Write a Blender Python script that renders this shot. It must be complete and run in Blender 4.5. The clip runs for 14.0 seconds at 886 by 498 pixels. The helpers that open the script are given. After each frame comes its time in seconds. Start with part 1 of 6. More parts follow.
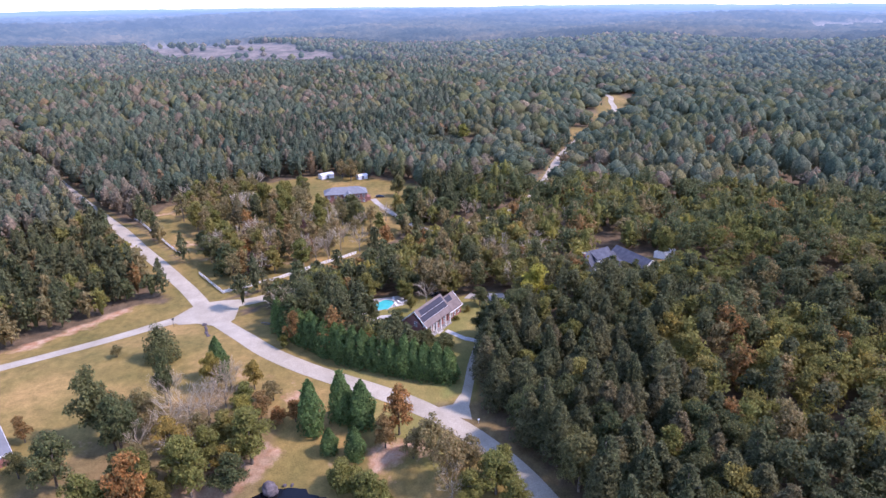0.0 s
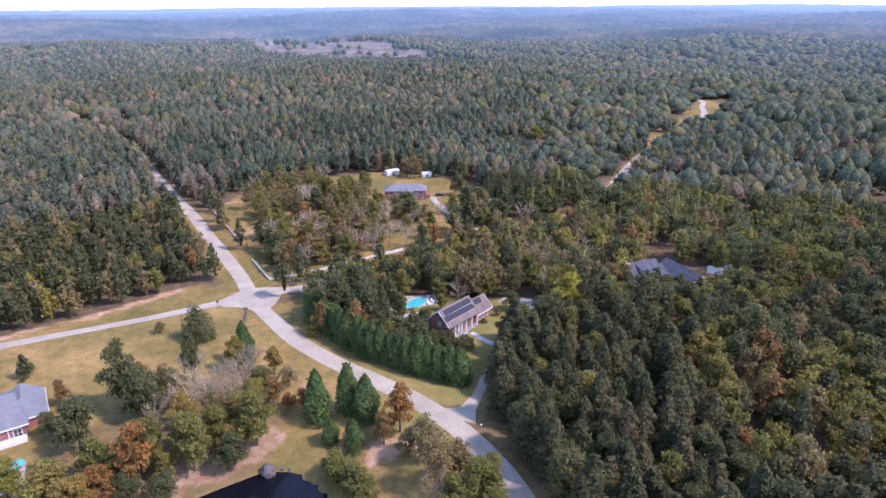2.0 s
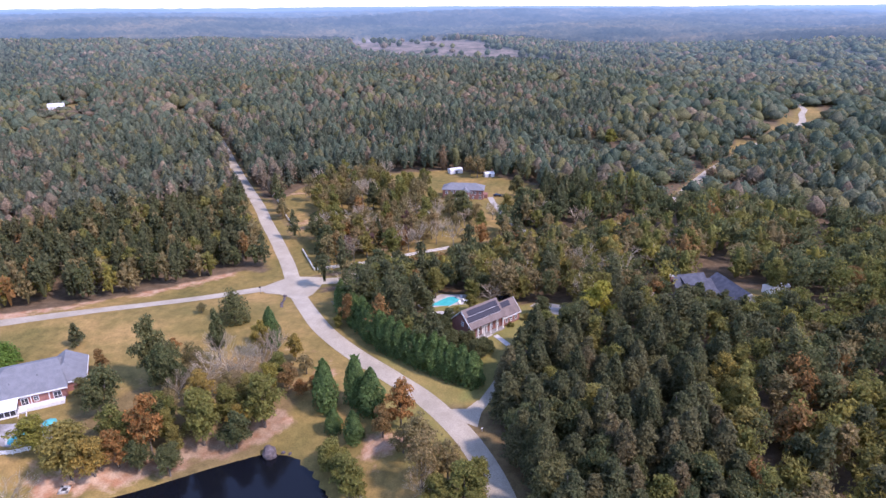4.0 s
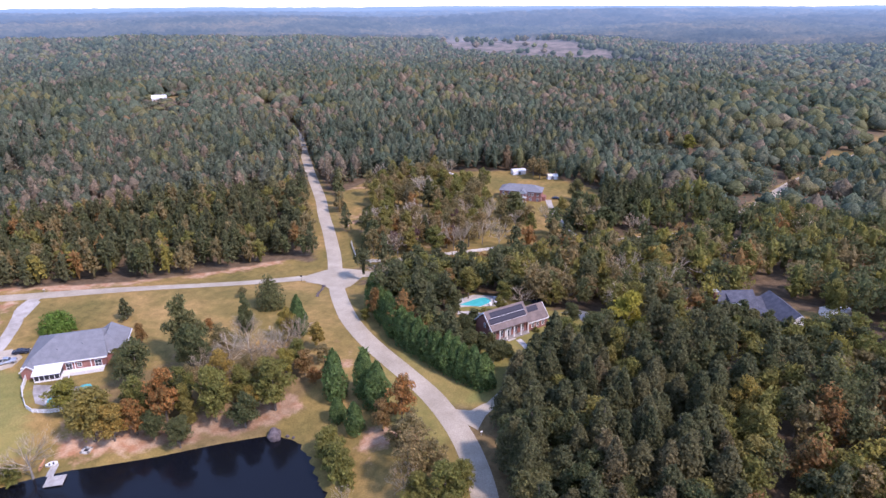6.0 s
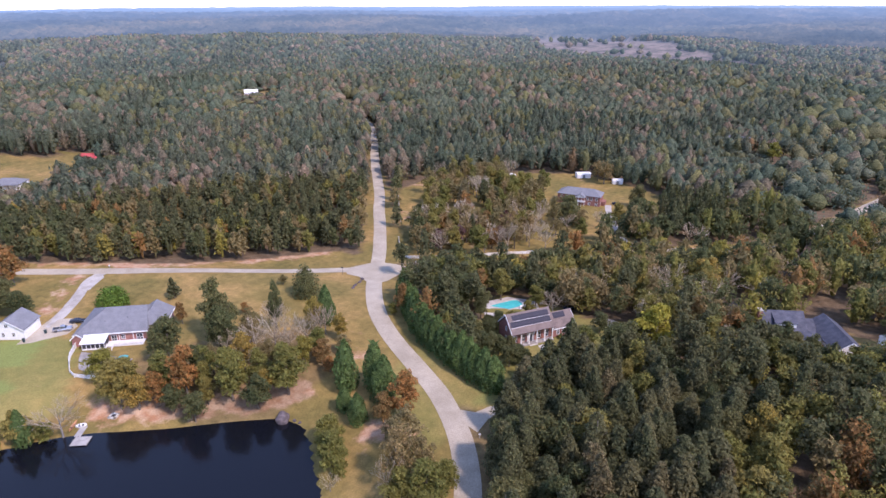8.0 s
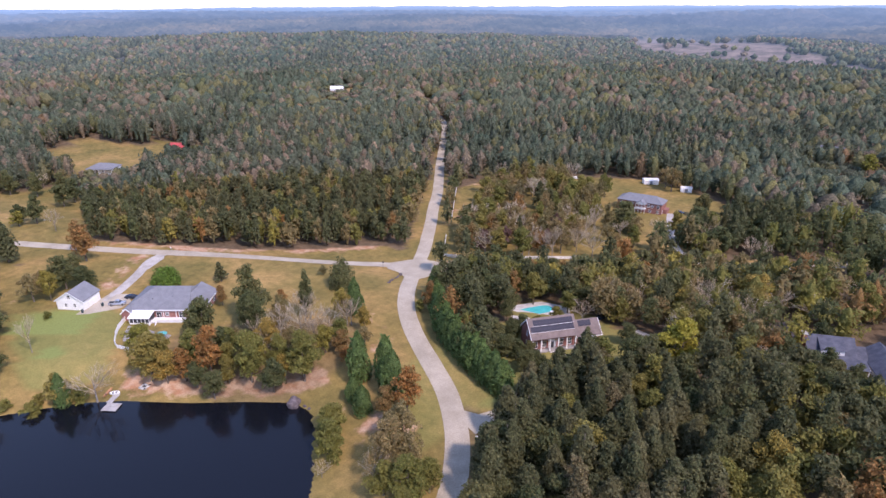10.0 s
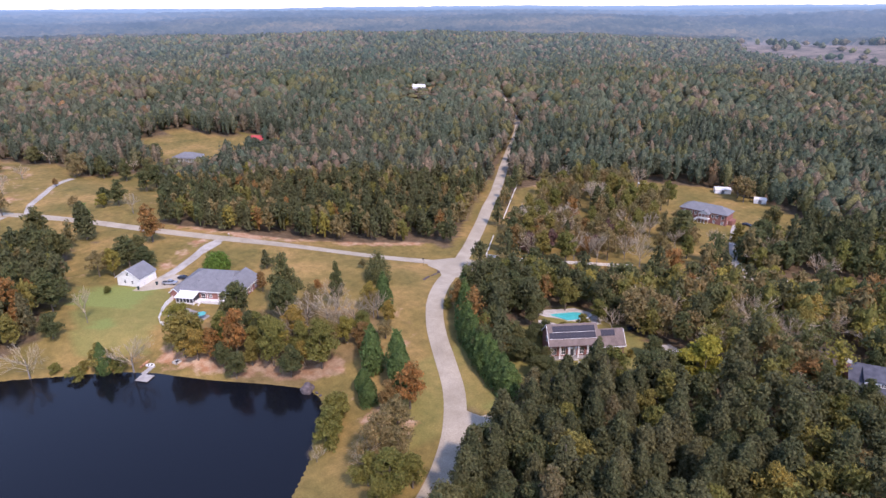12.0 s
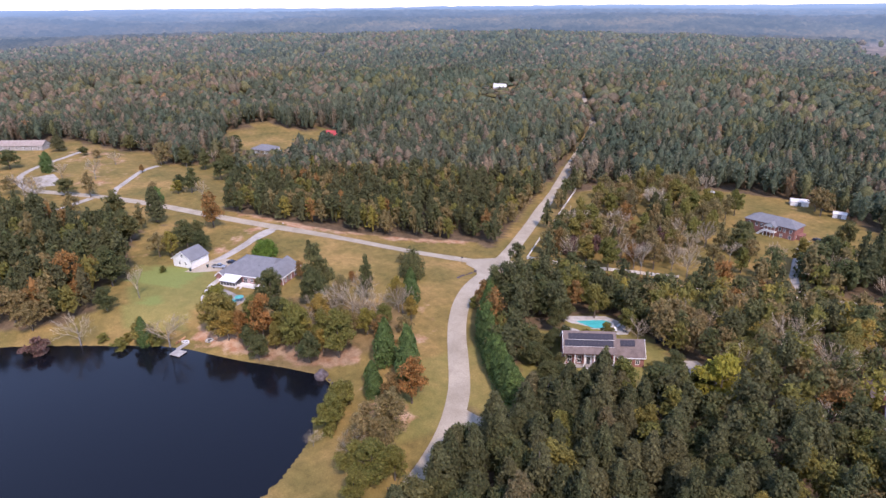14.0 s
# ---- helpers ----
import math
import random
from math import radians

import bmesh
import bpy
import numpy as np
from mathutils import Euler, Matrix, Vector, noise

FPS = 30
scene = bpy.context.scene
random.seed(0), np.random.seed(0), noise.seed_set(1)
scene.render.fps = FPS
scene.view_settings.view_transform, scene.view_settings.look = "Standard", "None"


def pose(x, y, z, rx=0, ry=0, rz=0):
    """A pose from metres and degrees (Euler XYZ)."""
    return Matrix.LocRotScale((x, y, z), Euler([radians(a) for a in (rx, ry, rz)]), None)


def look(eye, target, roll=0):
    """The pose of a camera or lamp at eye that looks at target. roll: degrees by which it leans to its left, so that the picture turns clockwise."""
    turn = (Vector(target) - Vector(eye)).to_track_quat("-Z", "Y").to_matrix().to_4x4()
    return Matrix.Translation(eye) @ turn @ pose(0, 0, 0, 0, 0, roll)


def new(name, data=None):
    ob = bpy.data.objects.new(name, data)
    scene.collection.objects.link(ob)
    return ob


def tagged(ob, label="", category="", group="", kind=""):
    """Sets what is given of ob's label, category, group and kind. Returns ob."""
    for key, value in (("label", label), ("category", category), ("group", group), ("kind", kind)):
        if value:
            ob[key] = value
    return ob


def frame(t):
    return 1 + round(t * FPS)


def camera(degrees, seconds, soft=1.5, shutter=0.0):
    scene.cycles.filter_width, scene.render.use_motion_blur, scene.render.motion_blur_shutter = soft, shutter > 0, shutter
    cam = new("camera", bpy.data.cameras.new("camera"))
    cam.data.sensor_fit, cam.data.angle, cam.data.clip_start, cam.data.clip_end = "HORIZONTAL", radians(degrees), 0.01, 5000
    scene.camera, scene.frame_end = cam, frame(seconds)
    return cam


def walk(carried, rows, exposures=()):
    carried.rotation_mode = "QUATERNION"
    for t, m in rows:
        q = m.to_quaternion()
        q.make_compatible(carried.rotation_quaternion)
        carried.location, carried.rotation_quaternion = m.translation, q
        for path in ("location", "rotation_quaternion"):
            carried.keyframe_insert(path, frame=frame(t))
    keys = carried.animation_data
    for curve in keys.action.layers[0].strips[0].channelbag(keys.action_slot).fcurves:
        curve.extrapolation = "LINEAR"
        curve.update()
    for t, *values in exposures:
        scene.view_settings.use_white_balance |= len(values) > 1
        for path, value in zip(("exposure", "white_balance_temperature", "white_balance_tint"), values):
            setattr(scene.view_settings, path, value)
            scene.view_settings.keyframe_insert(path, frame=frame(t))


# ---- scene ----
cam = camera(70.41, 14.0)
ROWS = [
    (0.0, 0.00, 0.00, 104.44, 0.60, -21.61, 0.49),
    (0.5, 4.89, 0.25, 104.54, 2.84, -21.61, 0.45),
    (1.0, 9.76, 0.71, 104.59, 5.08, -21.61, 0.41),
    (1.5, 14.60, 1.36, 104.60, 7.30, -21.61, 0.38),
    (2.0, 19.41, 2.21, 104.57, 9.50, -21.61, 0.35),
    (2.5, 24.18, 3.25, 104.52, 11.71, -21.61, 0.33),
    (3.0, 28.91, 4.47, 104.44, 13.90, -21.61, 0.31),
    (3.5, 33.59, 5.86, 104.35, 16.09, -21.61, 0.29),
    (4.0, 38.21, 7.43, 104.24, 18.27, -21.61, 0.27),
    (4.5, 42.78, 9.16, 104.13, 20.45, -21.61, 0.25),
    (5.0, 47.28, 11.06, 104.01, 22.63, -21.61, 0.24),
    (5.5, 51.72, 13.11, 103.90, 24.80, -21.61, 0.23),
    (6.0, 56.08, 15.32, 103.79, 26.98, -21.61, 0.23),
    (6.5, 60.36, 17.68, 103.68, 29.15, -21.61, 0.22),
    (7.0, 64.57, 20.19, 103.58, 31.33, -21.61, 0.22),
    (7.5, 68.69, 22.85, 103.49, 33.50, -21.61, 0.22),
    (8.0, 72.73, 25.65, 103.41, 35.68, -21.61, 0.23),
    (8.5, 76.67, 28.60, 103.34, 37.86, -21.60, 0.23),
    (9.0, 80.53, 31.68, 103.28, 40.04, -21.60, 0.24),
    (9.5, 84.28, 34.90, 103.23, 42.22, -21.60, 0.26),
    (10.0, 87.94, 38.27, 103.18, 44.40, -21.60, 0.27),
    (10.5, 91.50, 41.77, 103.15, 46.59, -21.60, 0.29),
    (11.0, 94.95, 45.41, 103.12, 48.77, -21.60, 0.31),
    (11.5, 98.31, 49.19, 103.09, 50.96, -21.60, 0.33),
    (12.0, 101.55, 53.10, 103.07, 53.15, -21.60, 0.36),
    (12.5, 104.69, 57.16, 103.03, 55.34, -21.59, 0.39),
    (13.0, 107.72, 61.36, 102.99, 57.52, -21.59, 0.42),
    (13.5, 110.64, 65.70, 102.94, 59.71, -21.59, 0.45),
    (14.0, 113.46, 70.19, 102.87, 61.89, -21.59, 0.49),
]
walk(cam, [(t, pose(x, y, z, 90 + pitch, roll, yaw)) for t, x, y, z, yaw, pitch, roll in ROWS], [(0.0, 1.63, 6120, 34), (3.0, 1.53, 6220, 34), (7.0, 1.39, 6450, 32), (14.0, 1.28, 6780, 30)])

# ---- world, sun and exposure ----
SUN_EL, SUN_AZ = 49.0, 97.0          # degrees; azimuth clockwise from +y
world = bpy.data.worlds.new("sky")
scene.world = world
world.use_nodes = True
wn, wl = world.node_tree.nodes, world.node_tree.links
sky = wn.new("ShaderNodeTexSky")
sky.sky_type, sky.sun_disc = "NISHITA", False
sky.sun_elevation, sky.sun_rotation = radians(SUN_EL), radians(SUN_AZ)
sky.air_density, sky.dust_density, sky.ozone_density = 1.0, 0.3, 2.5
wl.new(sky.outputs["Color"], wn["Background"].inputs["Color"])
wn["Background"].inputs["Strength"].default_value = 0.15
sun_lamp = bpy.data.lights.new("sun", "SUN")
sun_lamp.energy, sun_lamp.angle, sun_lamp.color = 1.72, radians(5.0), (1.0, 0.93, 0.86)
sun = new("sun", sun_lamp)
sun_dir = Vector((math.sin(radians(SUN_AZ)) * math.cos(radians(SUN_EL)), math.cos(radians(SUN_AZ)) * math.cos(radians(SUN_EL)), math.sin(radians(SUN_EL))))
sun.matrix_world = look(sun_dir * 400, (0, 0, 0))

# ---- lie of the land ----
WATER = 1.25
POND = [(-116, 5), (-108, 27), (-103.5, 37), (-96, 51), (-91, 60), (-83, 74), (-76, 81.5), (-63, 92.5), (-52, 104), (-43, 112), (-36, 113.5), (-29, 110), (-22, 104.5), (-13, 98.5), (-5, 90.5), (2, 80), (8, 62), (8, 30), (-10, 5), (-60, -8)]
ROADS = {
    "main": ([(34, -90), (31, -30), (30, 30), (31, 62), (28, 84), (23.5, 98), (18.8, 108), (15, 114.5), (10.8, 120.5), (5, 127.3), (-1.5, 133.3), (-11, 140.5), (-23, 147.3), (-36.5, 154.3), (-49.5, 162), (-61, 171), (-72.5, 183), (-82, 194), (-90, 204)], 3.0),
    "north": ([(-88, 201.5), (-100, 217.5), (-120.5, 241.5), (-139, 262), (-161, 287.5), (-197, 325.5), (-227, 358), (-289, 425), (-335, 462), (-385, 498), (-440, 540), (-520, 600)], 3.0),
    "west": ([(-88, 201), (-98.5, 193.8), (-112, 180.5), (-122, 171), (-134, 160.5), (-151, 146), (-172, 129.3), (-190.7, 115.8), (-212, 101), (-232, 87.5), (-259, 66.5), (-276, 50), (-300, 25)], 2.8),
    "east": ([(-89, 203), (-79, 208.8), (-72, 212.3), (-66, 217), (-53, 231), (-37, 249), (-20, 266), (0, 289), (12, 299), (24, 308), (38, 325), (49, 350), (60, 382), (78, 440), (99, 490), (114, 526), (138, 584), (165, 642), (176, 702), (186, 750), (180, 810)], 2.8),
}
LANES = {
    "front": ([(2.6, 135), (3.3, 140), (4.2, 146), (5.4, 154), (6.6, 162), (8.8, 171), (13, 180), (17, 190), (18, 199), (14, 207)], 1.4),
    "garage": ([(-168, 131), (-164.5, 124), (-158.5, 118.5), (-152, 113), (-144.5, 105), (-138.5, 97)], 2.0),
    "field": ([(-262, 65), (-280, 68), (-294, 74), (-315, 83), (-335, 95)], 1.7),
    "branch": ([(-266, 55), (-253, 41.5), (-241.5, 29.5), (-234, 18), (-224, 0)], 2.2),
    "loop": ([(-292, 28), (-322, 18), (-352, 20), (-388, 42), (-402, 52)], 1.9),
    "north_house": ([(-6, 284), (-18, 294), (-25, 304), (-33, 318), (-40, 331), (-44, 340)], 1.6),
}
CLEAR = [
    [(-88, 197), (-100, 189), (-123, 165), (-174, 131), (-205, 112), (-196, 76), (-173, 69), (-141, 66), (-137, 58), (-114, 54), (-112, 44), (-116, 30), (-150, -20), (60, -20), (30, 70), (26, 98), (5, 127), (-36, 154), (-60, 171), (-82, 194)],
    [(-90, 205), (-103, 210), (-116, 209), (-135, 184), (-165, 143), (-200, 117), (-196, 110), (-150, 144), (-120, 167), (-100, 190)],
    [(-86, 212), (-157, 300), (-156, 326), (-120, 370), (-84, 392), (-52, 386), (-24, 372), (-12, 335), (-22, 300), (-26, 276), (-48, 247), (-68, 227)],
    [(-8, 158), (-24, 168), (-33, 178), (-24, 186), (-34, 194), (-32, 210), (-12, 211), (2, 207), (16, 212), (21, 200), (12, 186), (10, 170), (8, 150), (4, 141), (-3, 146), (-5, 153)],
    [(-79, 187), (-60, 171), (-36, 156), (-2, 137), (4, 141), (-4, 150), (-30, 163), (-52, 177), (-60, 190), (-68, 208)],
    [(35, 251), (40, 255), (48, 244), (58, 242), (70, 243), (80, 240), (90, 240), (88, 226), (84, 215), (63, 203), (51, 211), (49, 223), (43, 231)],
    [(-260, 18), (-225, 38), (-202, 52), (-197, 76), (-204, 112), (-231, 121), (-294, 138), (-330, 143), (-338, 115), (-342, 100), (-384, 101), (-400, 76), (-430, 55), (-458, 30), (-450, -20), (-350, -10)],
    [(-440, 204), (-471, 200), (-441, 157), (-360, 136), (-324, 160), (-322, 178), (-337, 203), (-385, 226)],
    [(-380, 250), (-424, 232), (-399, 216), (-370, 224), (-362, 246)],
    [(92, 500), (104, 545), (128, 548), (112, 505)],
    [(130, 590), (160, 585), (196, 690), (205, 760), (180, 770), (158, 680)],
    [(-540, 476), (-512, 462), (-508, 494), (-524, 530), (-540, 525)],
    [(-20, 900), (22, 885), (28, 925), (-10, 940)],
    [(-720, 1500), (-600, 1350), (-420, 1240), (-150, 1190), (-50, 1180), (-60, 1240), (-180, 1360), (-320, 1490), (-470, 1640), (-600, 1840), (-800, 2020), (-900, 1960), (-830, 1760)],
    [(1150, 2120), (1500, 2200), (1620, 2420), (1300, 2400)],
    [(-872, 58), (-832, 66), (-836, 96), (-878, 98)],
]


def smooth(a, b, x):
    k = np.clip((x - a) / (b - a), 0, 1)
    return k * k * (3 - 2 * k)


def inside(poly, x, y):
    hit = np.zeros(np.shape(x), bool)
    for (x0, y0), (x1, y1) in zip(poly, poly[1:] + poly[:1]):
        if y0 != y1:
            hit ^= ((y0 > y) != (y1 > y)) & (x < (x1 - x0) * (y - y0) / (y1 - y0) + x0)
    return hit


def line_dist(pts, x, y):
    best = np.full(np.shape(x), 1e9)
    for (x0, y0), (x1, y1) in zip(pts, pts[1:]):
        dx, dy = x1 - x0, y1 - y0
        k = np.clip(((x - x0) * dx + (y - y0) * dy) / (dx * dx + dy * dy), 0, 1)
        best = np.minimum(best, np.hypot(x - x0 - k * dx, y - y0 - k * dy))
    return best


def land(x, y):
    """Height of the ground."""
    x, y = np.asarray(x, float), np.asarray(y, float)
    s = y - 0.35 * x
    z = 0.3 + 4.2 * (1 - smooth(193, 234, s))
    z = z + 3.2 * smooth(0, 90, x) * smooth(120, 200, y) * (1 - smooth(260, 330, y))
    r = np.hypot(x, y)
    hills = 10 * np.sin(x / 310 + 1.0) * np.sin(y / 270 + 0.4) + 8 * np.sin(x / 170 - y / 230) + 16 * np.sin(x / 620 + 2.2) * np.cos(y / 540)
    far_ = 1 - smooth(2400, 4300, r)
    z = z + smooth(360, 1300, r) * hills * (0.25 + 0.75 * far_) + 50 * smooth(1500, 4700, r)
    z = z + 5 * np.exp(-((x + 330) / 300) ** 2 - ((y - 1000) / 230) ** 2) + 26 * np.exp(-((x + 330) / 280) ** 2 - ((y - 1560) / 210) ** 2) + 16 * np.exp(-((x + 1150) / 330) ** 2 - ((y - 760) / 420) ** 2)
    d = line_dist(POND + POND[:1], x, y)
    d = np.where(inside(POND, x, y), -d, d)
    z = np.where(d < 22, z + (WATER + 0.25 - z) * (1 - smooth(1.5, 22, d)), z)
    return z - 1.6 * (1 - smooth(-5, 0.8, d))


def land1(x, y):
    return float(land(np.array([x]), np.array([y]))[0])


# ---- materials ----
def material(name, rough=0.8, metal=0.0, spec=0.3):
    m = bpy.data.materials.new(name)
    m.use_nodes = True
    b = m.node_tree.nodes["Principled BSDF"]
    b.inputs["Roughness"].default_value, b.inputs["Metallic"].default_value = rough, metal
    b.inputs["Specular IOR Level"].default_value = spec
    return m, m.node_tree.nodes, m.node_tree.links, b


def ramp(nodes, stops):
    r = nodes.new("ShaderNodeValToRGB")
    e = r.color_ramp.elements
    while len(e) < len(stops):
        e.new(0.5)
    for el, (at, col) in zip(e, stops):
        el.position, el.color = at, (*col, 1)
    return r


def noise_node(nodes, links, scale, detail=4, coord="Object", rough=0.55):
    n = nodes.new("ShaderNodeTexNoise")
    n.inputs["Scale"].default_value, n.inputs["Detail"].default_value, n.inputs["Roughness"].default_value = scale, detail, rough
    links.new(nodes.new("ShaderNodeTexCoord").outputs[coord], n.inputs["Vector"])
    return n


def mixed(nodes, links, kind, fac, a, b):
    n = nodes.new("ShaderNodeMix")
    n.data_type, n.blend_type = "RGBA", kind
    for sock, v in ((n.inputs[0], fac), (n.inputs[6], a), (n.inputs[7], b)):
        if isinstance(v, bpy.types.NodeSocket):
            links.new(v, sock)
        else:
            sock.default_value = v if isinstance(v, float) else (*v, 1)
    return n.outputs[2]


def attr(nodes, name):
    n = nodes.new("ShaderNodeAttribute")
    n.attribute_name = name
    return n.outputs["Fac"]


def plain(name, dark, light, scale=3.0, rough=0.8, metal=0.0, bump=0.2, spec=0.3, fine=10.0):
    """Two-scale mottled surface between two colours."""
    m, n, l, b = material(name, rough, metal, spec)
    big, small = noise_node(n, l, scale), noise_node(n, l, scale * fine, 3)
    r1, r2 = ramp(n, [(0.35, dark), (0.68, light)]), ramp(n, [(0.3, (0.78, 0.78, 0.78)), (0.7, (1.12, 1.12, 1.12))])
    l.new(big.outputs["Fac"], r1.inputs["Fac"])
    l.new(small.outputs["Fac"], r2.inputs["Fac"])
    l.new(mixed(n, l, "MULTIPLY", 1.0, r1.outputs["Color"], r2.outputs["Color"]), b.inputs["Base Color"])
    if bump:
        bp = n.new("ShaderNodeBump")
        bp.inputs["Strength"].default_value, bp.inputs["Distance"].default_value = bump, 0.05
        l.new(small.outputs["Fac"], bp.inputs["Height"])
        l.new(bp.outputs["Normal"], b.inputs["Normal"])
    return m


def haze_amount(x, y):
    """Strength of the blue haze painted as glow on the backdrop, rising with distance."""
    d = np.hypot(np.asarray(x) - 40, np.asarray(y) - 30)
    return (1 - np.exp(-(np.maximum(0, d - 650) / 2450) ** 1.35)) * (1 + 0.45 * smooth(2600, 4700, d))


def haze_glow(n, l, b):
    # distance haze painted as blue emission on woods and ridges
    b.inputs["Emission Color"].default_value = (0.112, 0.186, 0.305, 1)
    l.new(attr(n, "haze_amount"), b.inputs["Emission Strength"])


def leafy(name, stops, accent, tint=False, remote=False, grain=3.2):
    """Foliage: each tree takes its own hue from the stops, some sprays the accent."""
    m, n, l, b = material(name, 0.75, 0.0, 0.15)
    fac = attr(n, "tint") if tint else n.new("ShaderNodeObjectInfo").outputs["Random"]
    r = ramp(n, stops)
    l.new(fac, r.inputs["Fac"])
    g = n.new("ShaderNodeNewGeometry").outputs["Random Per Island"]
    v = ramp(n, [(0.0, (0.84, 0.85, 0.84)), (0.6, (1.0, 1.0, 1.0)), (1.0, (1.20, 1.18, 1.12))] if tint else [(0.0, (0.78, 0.79, 0.78)), (0.5, (0.98, 0.98, 0.98)), (1.0, (1.28, 1.25, 1.18))])
    l.new(g, v.inputs["Fac"])
    mul = n.new("ShaderNodeMath")
    mul.operation = "MULTIPLY"
    mul.inputs[1].default_value = 7.31
    l.new(g, mul.inputs[0])
    fr = n.new("ShaderNodeMath")
    fr.operation = "FRACT"
    l.new(mul.outputs[0], fr.inputs[0])
    pick = ramp(n, [(0.60, (0, 0, 0)), (0.95, (0.75, 0.75, 0.75))])
    l.new(fr.outputs[0], pick.inputs["Fac"])
    col = mixed(n, l, "MIX", pick.outputs["Color"], r.outputs["Color"], accent)
    col = mixed(n, l, "MULTIPLY", 1.0, col, v.outputs["Color"])
    fine = noise_node(n, l, grain, 3, rough=0.65)
    leaf = ramp(n, [(0.34, (0.56, 0.58, 0.56)), (0.5, (1.0, 1.0, 1.0)), (0.66, (1.62, 1.56, 1.45))])
    l.new(fine.outputs["Fac"], leaf.inputs["Fac"])
    col = mixed(n, l, "MULTIPLY", 1.0, col, leaf.outputs["Color"])
    l.new(col, b.inputs["Base Color"])
    bp = n.new("ShaderNodeBump")
    bp.inputs["Strength"].default_value, bp.inputs["Distance"].default_value = 0.8, 0.7 / grain
    l.new(fine.outputs["Fac"], bp.inputs["Height"])
    l.new(bp.outputs["Normal"], b.inputs["Normal"])
    # haze over the remote woods, put in as glow
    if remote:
        haze_glow(n, l, b)
    tr = n.new("ShaderNodeBsdfTranslucent")
    l.new(col, tr.inputs["Color"])
    mx = n.new("ShaderNodeMixShader")
    mx.inputs["Fac"].default_value = 0.42
    l.new(b.outputs["BSDF"], mx.inputs[1])
    l.new(tr.outputs["BSDF"], mx.inputs[2])
    l.new(mx.outputs["Shader"], n["Material Output"].inputs["Surface"])
    return m


HUES = {
    "pine": [(0.0, (0.056, 0.066, 0.024)), (0.5, (0.074, 0.082, 0.029)), (0.85, (0.100, 0.096, 0.036)), (1.0, (0.135, 0.106, 0.044))],
    "green": [(0.0, (0.060, 0.078, 0.026)), (0.5, (0.084, 0.098, 0.032)), (1.0, (0.116, 0.114, 0.036))],
    "olive": [(0.0, (0.106, 0.120, 0.032)), (0.5, (0.140, 0.140, 0.036)), (1.0, (0.176, 0.152, 0.042))],
    "yellow": [(0.0, (0.165, 0.168, 0.034)), (0.5, (0.205, 0.182, 0.040)), (1.0, (0.245, 0.178, 0.044))],
    "rust": [(0.0, (0.165, 0.112, 0.050)), (0.5, (0.205, 0.120, 0.050)), (1.0, (0.250, 0.126, 0.046))],
    "brown": [(0.0, (0.145, 0.130, 0.062)), (0.5, (0.185, 0.150, 0.074)), (1.0, (0.225, 0.165, 0.082))],
    "cypress": [(0.0, (0.068, 0.108, 0.030)), (1.0, (0.098, 0.148, 0.038))],
    "lime": [(0.0, (0.200, 0.200, 0.036)), (1.0, (0.230, 0.215, 0.040))],
    "holly": [(0.0, (0.075, 0.130, 0.026)), (1.0, (0.095, 0.155, 0.030))],
    "plum": [(0.0, (0.105, 0.066, 0.066)), (1.0, (0.135, 0.082, 0.076))],
    "bare": [(0.0, (0.32, 0.285, 0.23)), (1.0, (0.43, 0.39, 0.32))],
}
ACCENT = {"pine": (0.115, 0.115, 0.050), "green": (0.125, 0.115, 0.042), "olive": (0.165, 0.150, 0.045), "yellow": (0.120, 0.120, 0.038), "rust": (0.115, 0.108, 0.042),
          "brown": (0.110, 0.108, 0.046), "cypress": (0.085, 0.118, 0.040), "holly": (0.11, 0.16, 0.04), "lime": (0.26, 0.23, 0.05), "plum": (0.14, 0.115, 0.085), "bare": (0.44, 0.41, 0.35)}
GREENS = ("pine", "green", "olive", "yellow", "cypress")
HUES = {k: [(p, ((1.32 if k in ("pine", "green") else 1.34 if k in ("cypress", "holly") else 1.44) * c[0], (1.28 if k in ("pine", "green") else 1.36) * c[1], (1.45 if k in ("olive", "yellow") else 1.66 if k in GREENS else 1.25) * c[2])) for p, c in v] for k, v in HUES.items()}
ACCENT = {k: (1.25 * c[0], 1.2 * c[1], (1.36 if k in GREENS else 1.2) * c[2]) for k, c in ACCENT.items()}
LEAF = {k: leafy(k + "_foliage", v, ACCENT[k]) for k, v in HUES.items()}
WOOD = {k: leafy(k + "_canopy", v, ACCENT[k], True) for k, v in HUES.items()}
# Haze painted into the farther foliage colours: factors by kind, mostly raising blue.
HAZE_TINT = {k: (1.06, 1.16, 1.60) for k in HUES}
HAZE_TINT.update(green=(1.08, 1.20, 1.86), olive=(0.86, 0.90, 1.50), yellow=(0.76, 0.80, 1.55), brown=(0.88, 0.90, 1.38), rust=(0.86, 1.0, 1.45), bare=(0.70, 0.74, 0.90))
HAZED = {k: leafy(k + "_hazed_canopy", [(p, tuple(a * f for a, f in zip(c, HAZE_TINT[k]))) for p, c in v], tuple(a * f for a, f in zip(ACCENT[k], HAZE_TINT[k])), True, False, 1.05) for k, v in HUES.items()}
# remote woods: the same haze-tinted colours plus the painted glow
REMOTE = {k: leafy(k + "_remote", [(p, tuple(a * f for a, f in zip(c, HAZE_TINT[k]))) for p, c in v], tuple(a * f for a, f in zip(ACCENT[k], HAZE_TINT[k])), True, True, 0.32) for k, v in HUES.items()}
BARK = plain("bark", (0.10, 0.08, 0.06), (0.20, 0.165, 0.13), 1.5, 0.9)
